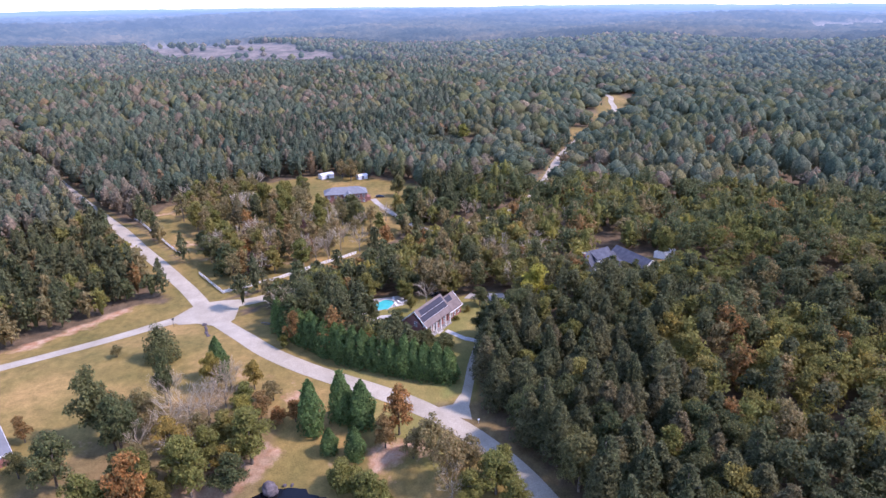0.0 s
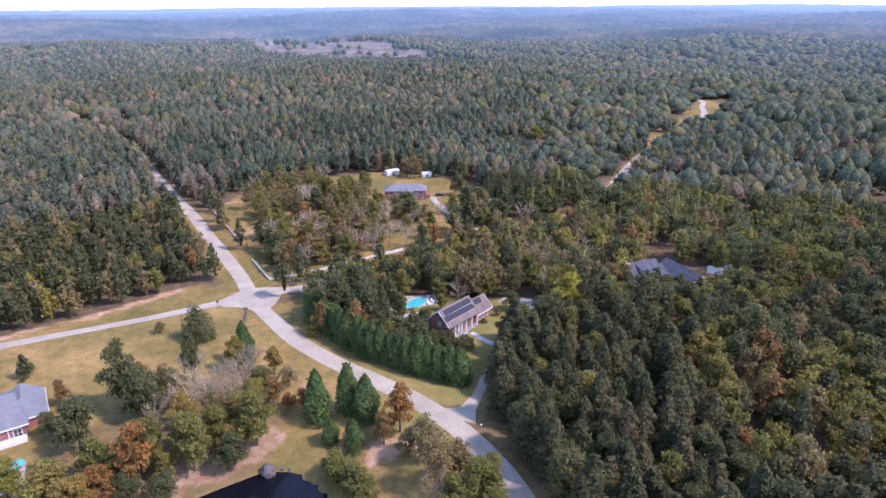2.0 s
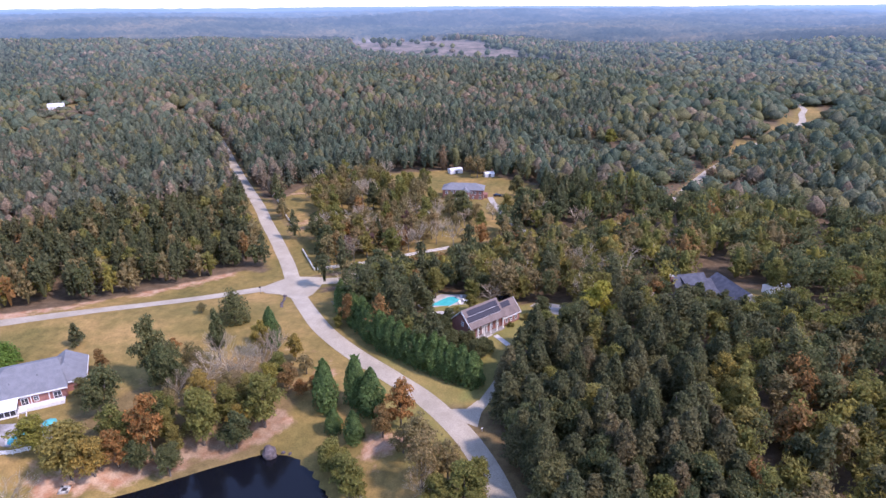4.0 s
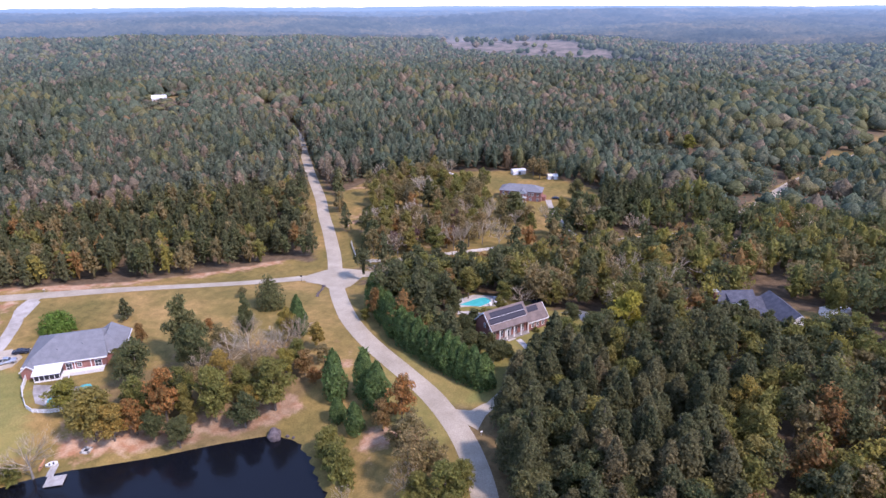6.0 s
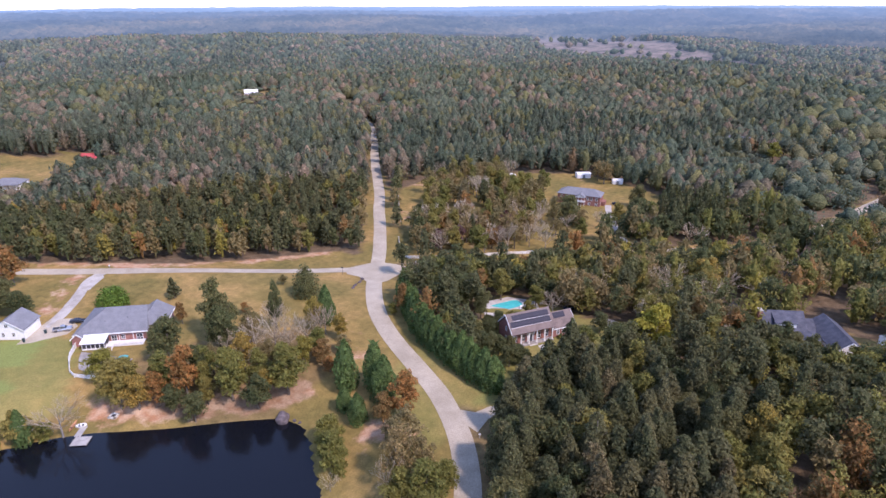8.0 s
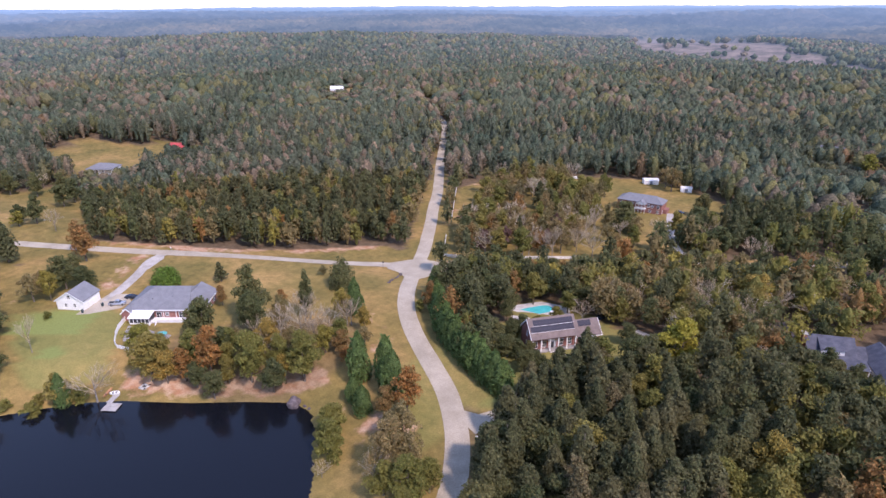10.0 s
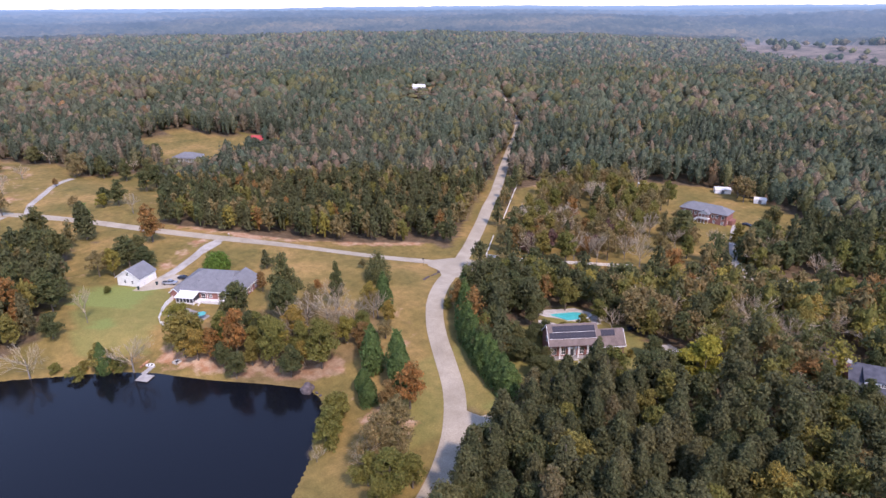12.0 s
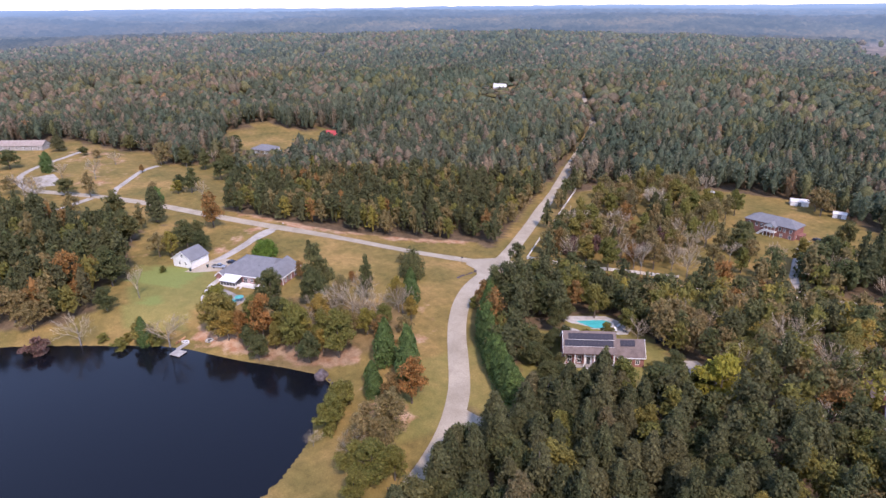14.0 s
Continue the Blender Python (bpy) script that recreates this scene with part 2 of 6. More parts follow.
GREYBARK = plain("grey_bark", (0.17, 0.15, 0.13), (0.30, 0.27, 0.24), 1.5, 0.9)
CONCRETE = plain("pale_concrete_road", (0.345, 0.295, 0.218), (0.465, 0.400, 0.305), 0.12, 0.85, fine=30)
BROWNPAVE = plain("worn_brown_tarmac", (0.11, 0.085, 0.072), (0.19, 0.15, 0.125), 0.3, 0.9, fine=25)
GRAVEL = plain("pale_gravel", (0.33, 0.30, 0.255), (0.48, 0.44, 0.385), 0.3, 0.9, fine=25)
BRICK = plain("red_brick", (0.235, 0.105, 0.085), (0.335, 0.155, 0.125), 1.2, 0.85, fine=9)
TANROOF = plain("tan_shingle", (0.29, 0.235, 0.20), (0.37, 0.305, 0.265), 0.6, 0.85, fine=14)
GREYROOF = plain("grey_shingle", (0.165, 0.168, 0.178), (0.205, 0.208, 0.22), 0.6, 0.85, fine=14)
BROWNROOF = plain("brown_shingle", (0.148, 0.114, 0.10), (0.21, 0.163, 0.145), 0.6, 0.85, fine=14)
DARKROOF = plain("charcoal_shingle", (0.055, 0.058, 0.075), (0.10, 0.104, 0.125), 0.6, 0.8, fine=14)
WHITE = plain("white_paint", (0.72, 0.71, 0.69), (0.83, 0.82, 0.80), 0.7, 0.5, bump=0.05)
PANEL = plain("solar_cell", (0.034, 0.034, 0.046), (0.056, 0.056, 0.072), 1.0, 0.6, bump=0.0, spec=0.1)
RAILMETAL = plain("dull_aluminium", (0.10, 0.10, 0.11), (0.16, 0.16, 0.17), 2, 0.5, 0.0, 0.0)
BRIGHTMETAL = plain("bright_aluminium", (0.50, 0.50, 0.52), (0.62, 0.62, 0.64), 2, 0.45, 0.3, 0.0)
GLASS = plain("dark_window_glass", (0.02, 0.024, 0.03), (0.05, 0.055, 0.065), 0.4, 0.08, bump=0.0, spec=0.6)
SCREEN = plain("dark_screen", (0.03, 0.03, 0.035), (0.06, 0.06, 0.065), 2, 0.6, bump=0.0)
PLANKS = plain("weathered_planks", (0.30, 0.28, 0.26), (0.46, 0.44, 0.41), 1.3, 0.85)
POOLTILE = plain("pool_lining", (0.03, 0.37, 0.36), (0.06, 0.48, 0.46), 0.5, 0.4, bump=0.0)
PAVING = plain("pool_paving", (0.42, 0.39, 0.35), (0.58, 0.55, 0.50), 0.6, 0.8)
PATIO = plain("stained_concrete", (0.22, 0.20, 0.18), (0.40, 0.37, 0.34), 0.35, 0.85)
STONE = plain("field_stone", (0.07, 0.056, 0.056), (0.17, 0.138, 0.138), 0.9, 0.9, bump=0.5)
CLAYWOOD = plain("orange_plastic", (0.42, 0.20, 0.10), (0.55, 0.28, 0.14), 1.0, 0.5)
RUBBER = plain("tyre_rubber", (0.02, 0.02, 0.02), (0.04, 0.04, 0.04), 4, 0.8)
SILVER = plain("silver_car_paint", (0.42, 0.43, 0.45), (0.52, 0.53, 0.55), 0.5, 0.25, 0.6, 0.0)
DARKPAINT = plain("dark_blue_car_paint", (0.025, 0.03, 0.045), (0.04, 0.048, 0.065), 0.5, 0.2, 0.3, 0.0)
TEAL = plain("teal_canvas", (0.06, 0.33, 0.32), (0.10, 0.44, 0.42), 1.0, 0.7)
REDROOF = plain("red_metal_roof", (0.40, 0.06, 0.06), (0.52, 0.09, 0.08), 0.6, 0.5)
DARKBIN = plain("dark_green_plastic", (0.02, 0.04, 0.04), (0.04, 0.07, 0.07), 2, 0.5)


def water_material():
    m, n, l, b = material("dark_pond_water", 0.13, 0.0, 0.30)
    b.inputs["Base Color"].default_value = (0.005, 0.006, 0.009, 1)
    w = noise_node(n, l, 0.9, 4, "Object")
    bp = n.new("ShaderNodeBump")
    bp.inputs["Strength"].default_value, bp.inputs["Distance"].default_value = 0.06, 0.12
    l.new(w.outputs["Fac"], bp.inputs["Height"])
    l.new(bp.outputs["Normal"], b.inputs["Normal"])
    return m


def ground_material():
    """Grass, worn to straw and red clay in places; leaf litter under the woods, its colour also painted on the east
    verge as shade.
    """
    m, n, l, b = material("autumn_grass_and_clay", 0.95, 0.0, 0.1)
    n1, n2, n3, n4 = noise_node(n, l, 0.045, 5), noise_node(n, l, 0.35, 4), noise_node(n, l, 2.6, 3), noise_node(n, l, 0.11, 5, rough=0.65)
    grass = ramp(n, [(0.30, (0.152, 0.128, 0.042)), (0.5, (0.232, 0.168, 0.058)), (0.68, (0.330, 0.214, 0.082))])
    l.new(n1.outputs["Fac"], grass.inputs["Fac"])
    mott = ramp(n, [(0.3, (0.72, 0.74, 0.70)), (0.7, (1.2, 1.16, 1.12))])
    l.new(n2.outputs["Fac"], mott.inputs["Fac"])
    col = mixed(n, l, "MULTIPLY", 1.0, grass.outputs["Color"], mott.outputs["Color"])
    lush = mixed(n, l, "MIX", attr(n, "lush"), col, (0.200, 0.228, 0.068))
    clay = ramp(n, [(0.35, (0.37, 0.185, 0.098)), (0.7, (0.53, 0.375, 0.25))])
    l.new(n2.outputs["Fac"], clay.inputs["Fac"])
    cm = n.new("ShaderNodeMath")
    cm.operation = "MULTIPLY_ADD"
    l.new(attr(n, "clay"), cm.inputs[0])
    cm.inputs[1].default_value = 0.50
    l.new(n4.outputs["Fac"], cm.inputs[2])
    cut = ramp(n, [(0.66, (0, 0, 0)), (0.80, (1, 1, 1))])
    l.new(cm.outputs[0], cut.inputs["Fac"])
    col2 = mixed(n, l, "MIX", cut.outputs["Color"], lush, clay.outputs["Color"])
    floor_c = ramp(n, [(0.3, (0.095, 0.066, 0.040)), (0.7, (0.175, 0.125, 0.076))])
    l.new(n2.outputs["Fac"], floor_c.inputs["Fac"])
    col3 = mixed(n, l, "MIX", attr(n, "woods"), col2, floor_c.outputs["Color"])
    fine = ramp(n, [(0.3, (0.8, 0.8, 0.8)), (0.7, (1.15, 1.15, 1.15))])
    l.new(n3.outputs["Fac"], fine.inputs["Fac"])
    l.new(mixed(n, l, "MULTIPLY", 1.0, col3, fine.outputs["Color"]), b.inputs["Base Color"])
    bp = n.new("ShaderNodeBump")
    bp.inputs["Strength"].default_value, bp.inputs["Distance"].default_value = 0.5, 0.12
    l.new(n3.outputs["Fac"], bp.inputs["Height"])
    l.new(bp.outputs["Normal"], b.inputs["Normal"])
    return m


WATERMAT, GROUNDMAT = water_material(), ground_material()


# ---- mesh helpers ----
def mesh_from(name, verts, faces, mat, face_vals=None, point_vals=None):
    """A mesh from numpy arrays: verts (n, 3), faces (m, 4)."""
    me = bpy.data.meshes.new(name)
    verts, faces = np.ascontiguousarray(verts, np.float32), np.ascontiguousarray(faces, np.int32)
    me.vertices.add(len(verts))
    me.vertices.foreach_set("co", verts.ravel())
    me.loops.add(faces.size)
    me.loops.foreach_set("vertex_index", faces.ravel())
    me.polygons.add(len(faces))
    me.polygons.foreach_set("loop_start", np.arange(0, faces.size, faces.shape[1], dtype=np.int32))
    for key, vals in (face_vals or {}).items():
        me.attributes.new(key, "FLOAT", "FACE").data.foreach_set("value", np.ascontiguousarray(vals, np.float32))
    for key, vals in (point_vals or {}).items():
        me.attributes.new(key, "FLOAT", "POINT").data.foreach_set("value", np.ascontiguousarray(vals, np.float32))
    me.update(calc_edges=True)
    me.materials.append(mat)
    return me


def part(name, bm, mat, parent, label=""):
    me = bpy.data.meshes.new(name)
    bm.to_mesh(me)
    bm.free()
    me.materials.append(mat)
    ob = new(name, me)
    ob.parent = parent
    return tagged(ob, label)


def share(name, me, parent, m=None, label=""):
    ob = new(name, me)
    ob.parent = parent
    if m is not None:
        ob.matrix_basis = m
    return tagged(ob, label)


def thing(name, x, y, z, turn, label, category, group="", kind=""):
    ob = new(name)
    ob.matrix_world = pose(x, y, z, 0, 0, turn)
    return tagged(ob, label, category, group, kind)


def boxes(*bs, bevel=0.0):
    """A bmesh of boxes, each (x0, y0, z0, x1, y1, z1)."""
    bm = bmesh.new()
    for x0, y0, z0, x1, y1, z1 in bs:
        m = Matrix.Translation(((x0 + x1) / 2, (y0 + y1) / 2, (z0 + z1) / 2)) @ Matrix.Diagonal((abs(x1 - x0), abs(y1 - y0), abs(z1 - z0), 1))
        bmesh.ops.create_cube(bm, size=1, matrix=m)
    if bevel:
        bmesh.ops.bevel(bm, geom=bm.edges[:], offset=bevel, segments=1, affect="EDGES")
    return bm


def solid(points, faces):
    bm = bmesh.new()
    vs = [bm.verts.new(p) for p in points]
    for f in faces:
        bm.faces.new([vs[i] for i in f])
    bmesh.ops.recalc_face_normals(bm, faces=bm.faces[:])
    return bm


def cyl(r0, r1, h, seg=10, at=(0, 0, 0), axis=None):
    bm = bmesh.new()
    m = Matrix.Translation(at) @ (axis or Matrix()) @ Matrix.Translation((0, 0, h / 2))
    bmesh.ops.create_cone(bm, cap_ends=True, segments=seg, radius1=r0, radius2=r1, depth=h, matrix=m)
    return bm


def ribbon(pts, half, lift, step=2.5, wob=0.0):
    """A road's sheet: smoothed centre line, draped on the land. Returns verts and quads."""
    p = [Vector(a) for a in pts]
    line = []
    for i in range(len(p) - 1):
        a, b, c, d = p[max(i - 1, 0)], p[i], p[i + 1], p[min(i + 2, len(p) - 1)]
        n = max(2, int((c - b).length / step))
        for k in range(n):
            t = k / n
            line.append(0.5 * (2 * b + (c - a) * t + (2 * a - 5 * b + 4 * c - d) * t * t + (3 * b - a - 3 * c + d) * t ** 3))
    line.append(p[-1])
    line = np.array([tuple(q) for q in line])
    tan = np.gradient(line, axis=0)
    tan /= np.linalg.norm(tan, axis=1)[:, None]
    nor = np.stack([-tan[:, 1], tan[:, 0]], 1)
    k = np.arange(len(line))
    cols = []
    for u in (-1, -0.5, 0, 0.5, 1):
        h = half * u * (1 + wob * (np.sin(k * 0.9 + u) + np.sin(k * 0.37 + 2 * u)) if abs(u) == 1 else 1)
        xy = line + nor * (h[:, None] if np.ndim(h) else h)
        cols.append(np.column_stack([xy, land(xy[:, 0], xy[:, 1]) + lift + 0.04 * (1 - u * u)]))
    v = np.stack(cols, 1).reshape(-1, 3)
    m = 5
    f = [(i * m + j, (i + 1) * m + j, (i + 1) * m + j + 1, i * m + j + 1) for i in range(len(line) - 1) for j in range(m - 1)]
    return v, np.array(f)


def sheet(pts, lift):
    """A flat patch with the outline pts, draped by its corners."""
    bm = bmesh.new()
    bm.faces.new([bm.verts.new((x, y, land1(x, y) + lift)) for x, y in pts])
    bmesh.ops.triangulate(bm, faces=bm.faces[:])
    return bm


# ---- ground, roads, water ----
def steps(lo, hi, a, b, fine, grow=1.13):
    mid = list(np.arange(a, b + 0.1, fine))
    out, s, x = [], fine, a
    while x > lo:
        s *= grow
        x -= s
        out.append(max(x, lo))
    up, s, x = [], fine, mid[-1]
    while x < hi:
        s *= grow
        x += s
        up.append(min(x, hi))
    return np.array(out[::-1] + mid + up)


def cover(x, y):
    """Where woods stand (True) and where the land is open."""
    open_ = np.zeros(np.shape(x), bool)
    for poly in CLEAR:
        open_ |= inside(poly, x, y)
    open_ |= line_dist(ROADS["main"][0], x, y) < np.where((x > 8) & (y < 131), 6.6, 9)
    open_ |= line_dist(ROADS["west"][0], x, y) < 9
    d = line_dist(ROADS["north"][0], x, y)
    open_ |= line_dist(ROADS["east"][0], x, y) < np.where(y < 245, 5.5, np.where(y < 320, 5.8, 4.4))
    open_ |= d < np.where(y < 300, 8.0, np.where(y < 430, 4.4, 3.4))
    for key in LANES:
        open_ |= line_dist(LANES[key][0], x, y) < LANES[key][1] + 2.2
    open_ |= inside(POND, x, y)
    return ~open_


gx, gy = steps(-4950, 4950, -300, 120, 2.6), steps(-4950, 4950, 20, 400, 2.6)
X, Y = np.meshgrid(gx, gy)
x_, y_ = X.ravel(), Y.ravel()
nx, ny = len(gx), len(gy)
idx = np.arange(nx * ny).reshape(ny, nx)
gf = np.stack([idx[:-1, :-1], idx[:-1, 1:], idx[1:, 1:], idx[1:, :-1]], -1).reshape(-1, 4)
# 0.6 band: litter colour painted on the east verge to stand for tree shade
woods = np.maximum(np.maximum(cover(x_, y_), 0.6 * ((line_dist(ROADS["main"][0], x_, y_) < 14) & (y_ < 140) & (x_ > -8) & inside([(31, 20), (31, 62), (28, 84), (23.5, 98), (15, 114.5), (5, 127.3), (-8, 138), (10, 150), (60, 120), (60, 20)], x_, y_))), 0.5 * inside([(-97, 104), (-84, 92), (-60, 96), (-45, 110), (-42, 122), (-48, 140), (-64, 150), (-82, 134)], x_, y_))
lush = np.clip(inside([(-136, 66), (-146, 77), (-131, 95), (-119, 82)], x_, y_) * 0.95 + inside([(-113, 69), (-117, 73), (-113, 77), (-108, 74)], x_, y_) * 0.6
               + 0.45 * inside([(-150, 70), (-140, 95), (-119, 99), (-103, 88), (-88, 80), (-100, 62)], x_, y_) + 0.35 * inside(CLEAR[3], x_, y_)
               + 0.3 * (line_dist(ROADS["main"][0], x_, y_) < 16) * (y_ < 160) * (x_ > -30) * (x_ < 0), 0, 1)
clay = np.clip(0.85 * np.exp(-(line_dist([(-82, 86), (-66, 100), (-52, 112), (-45, 122)], x_, y_) / 5.5) ** 2)
               + 0.62 * np.exp(-(line_dist([(-205, 120), (-168, 141), (-138, 178), (-118, 207)], x_, y_) / 5) ** 2)
               + 0.4 * np.exp(-(line_dist([(-170, 122), (-160, 110), (-152, 104)], x_, y_) / 6) ** 2)
               + 0.55 * np.exp(-(line_dist([(-18, 120), (-6, 124)], x_, y_) / 5) ** 2) + 0.15 * np.exp(-(line_dist([(-30, 140), (-44, 149), (-58, 160)], x_, y_) / 4.5) ** 2) + 0.35 * np.exp(-(line_dist([(-157, 305), (-120, 345)], x_, y_) / 9) ** 2)
               + 0.2 * np.exp(-(line_dist([(-64, 158), (-50, 149), (-42, 144)], x_, y_) / 4) ** 2) + 0.6 * np.exp(-(line_dist([(-530, 480), (-520, 540)], x_, y_) / 14) ** 2) + 0.35 * np.exp(-(line_dist([(-120, 268), (-70, 262)], x_, y_) / 14) ** 2) + 0.3 * np.exp(-(line_dist([(-420, 60), (-300, 60)], x_, y_) / 20) ** 2)
               + 0.4 * np.exp(-(line_dist([(45, 340), (66, 400), (95, 480)], x_, y_) / 9) ** 2), 0, 1)
ground = tagged(new("ground", mesh_from("ground", np.column_stack([x_, y_, land(x_, y_) - 22 * smooth(1100, 1900, np.hypot(x_, y_))]), gf, GROUNDMAT, point_vals={"woods": woods, "lush": lush, "clay": clay})),
                "dry autumn grass with bare red clay and leaf litter", "ground", kind="structure")
for p in ground.data.polygons:
    p.use_smooth = True

for i, (key, (pts, half)) in enumerate(ROADS.items()):
    v, f = ribbon(pts, half, 0.07 + 0.006 * i, wob=0.012)
    tagged(new("road", mesh_from("road", v, f, CONCRETE)), "pale grey worn concrete country road between grass verges", "road", kind="structure")
for i, (key, (pts, half)) in enumerate(LANES.items()):
    v, f = ribbon(pts, half, 0.045 + 0.004 * i, wob=0.05)
    tagged(new("driveway", mesh_from("driveway", v, f, GRAVEL if key != "front" else CONCRETE)), "pale gravel and concrete driveway leading to a house", "driveway", kind="structure")


def pad(name, pts, mat, label, lift=0.06, kind="structure", category="paving"):
    bm = sheet(pts, lift)
    ext = bmesh.ops.extrude_face_region(bm, geom=bm.faces[:])
    bmesh.ops.translate(bm, verts=[v for v in ext["geom"] if isinstance(v, bmesh.types.BMVert)], vec=(0, 0, -0.5))
    bmesh.ops.recalc_face_normals(bm, faces=bm.faces[:])
    me = bpy.data.meshes.new(name)
    bm.to_mesh(me)
    bm.free()
    me.materials.append(mat)
    return tagged(new(name, me), label, category, kind=kind)


# flared mouths of the crossing and the drives
pad("road_mouth", [(-95.5, 205), (-91, 209.5), (-86, 211), (-80, 212), (-78, 206), (-76, 195), (-77, 186.5), (-82, 189), (-88, 191.5), (-94, 191), (-99.5, 195)], CONCRETE, "pale concrete apron where four roads meet", 0.10)
pad("drive_mouth", [(-4.0, 138.4), (0.4, 140.0), (2.2, 144.5), (5.0, 144.5), (4.5, 140), (5.2, 133.5), (1, 134.5)], CONCRETE, "pale concrete mouth of the house driveway", 0.085)
pad("drive_mouth", [(-171.5, 131.2), (-163, 129), (-156, 119.5), (-160, 118.5)], GRAVEL, "pale gravel mouth of the garage driveway", 0.075)
pad("parking_pad", [(-143, 100), (-138.5, 105), (-131, 103.5), (-128.5, 99), (-132, 89.5), (-134.5, 86.5), (-137, 89.5)], CONCRETE, "pale concrete parking pad beside the garage", 0.08)
pad("parking_pad", [(4.5, 205), (7, 211), (19, 208), (20, 201), (14, 200), (10, 204)], GRAVEL, "pale gravel turning area behind the brick house", 0.09)
pad("parking_pad", [(34, 250), (39, 253), (45, 243), (47.5, 238), (44, 232.5), (41, 236), (38, 242)], BROWNPAVE, "worn brown tarmac parking area beside the charcoal-roofed house", 0.08)
pad("parking_pad", [(-333, 24), (-337, 35), (-322, 38), (-306, 37), (-306, 28)], GRAVEL, "pale gravel yard beside the lane in the western field", 0.08)
pad("garden_path", [(-2.2, 179.5), (-1.2, 181), (4.5, 176), (9.5, 174), (9, 172), (4, 174)], PAVING, "pale concrete path to the columned porch", 0.06)

pond = bmesh.new()
pond.faces.new([pond.verts.new((x, y, WATER)) for x, y in [(-125, -15), (15, -15), (15, 118), (-125, 118)]])
me = bpy.data.meshes.new("water")
pond.to_mesh(me)
pond.free()
me.materials.append(WATERMAT)
tagged(new("water", me), "still dark pond water with a faint ripple", "pond", kind="structure")


# ---- trees ----
rng = np.random.default_rng(7)


def clumps(cen, nor, size, r):
    """Little leafy sprays round the centres, facing along nor: (n, 3, 3)."""
    n = len(cen)
    nor = nor / np.maximum(np.linalg.norm(nor, axis=1), 1e-6)[:, None]
    a = np.cross(np.array([0, 0, 1.0]) + r.normal(0, 0.55, (n, 3)), nor)
    a /= np.maximum(np.linalg.norm(a, axis=1), 1e-6)[:, None]
    b = np.cross(nor, a)
    s = (size * r.uniform(0.65, 1.35, n))[:, None]
    tri = []
    for u, v in ((-0.52, -0.48), (0.52, -0.48), (0.0, 0.98)):
        tri.append(cen + s * (a * (u + r.uniform(-0.2, 0.2, n)[:, None]) + b * (v + r.uniform(-0.2, 0.2, n)[:, None]) - nor * r.uniform(0, 0.25, n)[:, None]))
    return np.stack(tri, 1)


PROFILE = {
    "stand": [(0.20, 0.50), (0.45, 0.88), (0.68, 0.86), (0.86, 0.60), (0.96, 0.28), (0.99, 0.08)],
    "pine": [(0.12, 0.50), (0.32, 0.88), (0.54, 0.82), (0.76, 0.58), (0.92, 0.28), (0.98, 0.06)],
    "hard": [(0.12, 0.50), (0.34, 0.86), (0.58, 0.96), (0.78, 0.84), (0.92, 0.54), (0.99, 0.14)],
    "shrub": [(0.0, 0.5), (0.25, 0.8), (0.55, 0.78), (0.78, 0.5), (0.9, 0.08)],
    "spruce": [(0.06, 0.6), (0.3, 0.62), (0.55, 0.38), (0.8, 0.16), (0.95, 0.03)],
    "cypress": [(0.01, 0.75), (0.2, 0.88), (0.5, 0.74), (0.78, 0.40), (0.97, 0.03)],
}


def core(kind, sides, rings, r):
    """The body of a crown: a rugged spindle of boughs in the unit box, points and triangles."""
    prof = np.array(PROFILE[kind])
    zs = np.linspace(prof[0, 0], prof[-1, 0], rings)
    row = []
    lean = r.uniform(0, 6.28)
    for k, z in enumerate(zs):
        ang = (np.arange(sides) + 0.5 * (k % 2)) * 2 * np.pi / sides + r.uniform(-0.2, 0.2, sides)
        rad = np.interp(z, prof[:, 0], prof[:, 1]) * r.uniform(0.58, 1.26, sides) * (1 + 0.14 * np.sin(2 * ang + lean + 6 * z)) * (1.1 if k % 2 else 0.92)
        row.append(np.column_stack([rad * np.cos(ang), rad * np.sin(ang), z + r.uniform(-0.45, 0.3, sides) / rings * (0.9 if k < rings - 1 else 0.3)]))
    faces = []
    for k in range(rings - 1):
        for i in range(sides):
            j, lo, hi = (i + 1) % sides, k * sides, (k + 1) * sides
            faces += [(lo + i, lo + j, hi + (j if k % 2 else i)), (lo + (i if k % 2 else j), hi + j, hi + i)]
    return np.concatenate(row), np.array(faces)


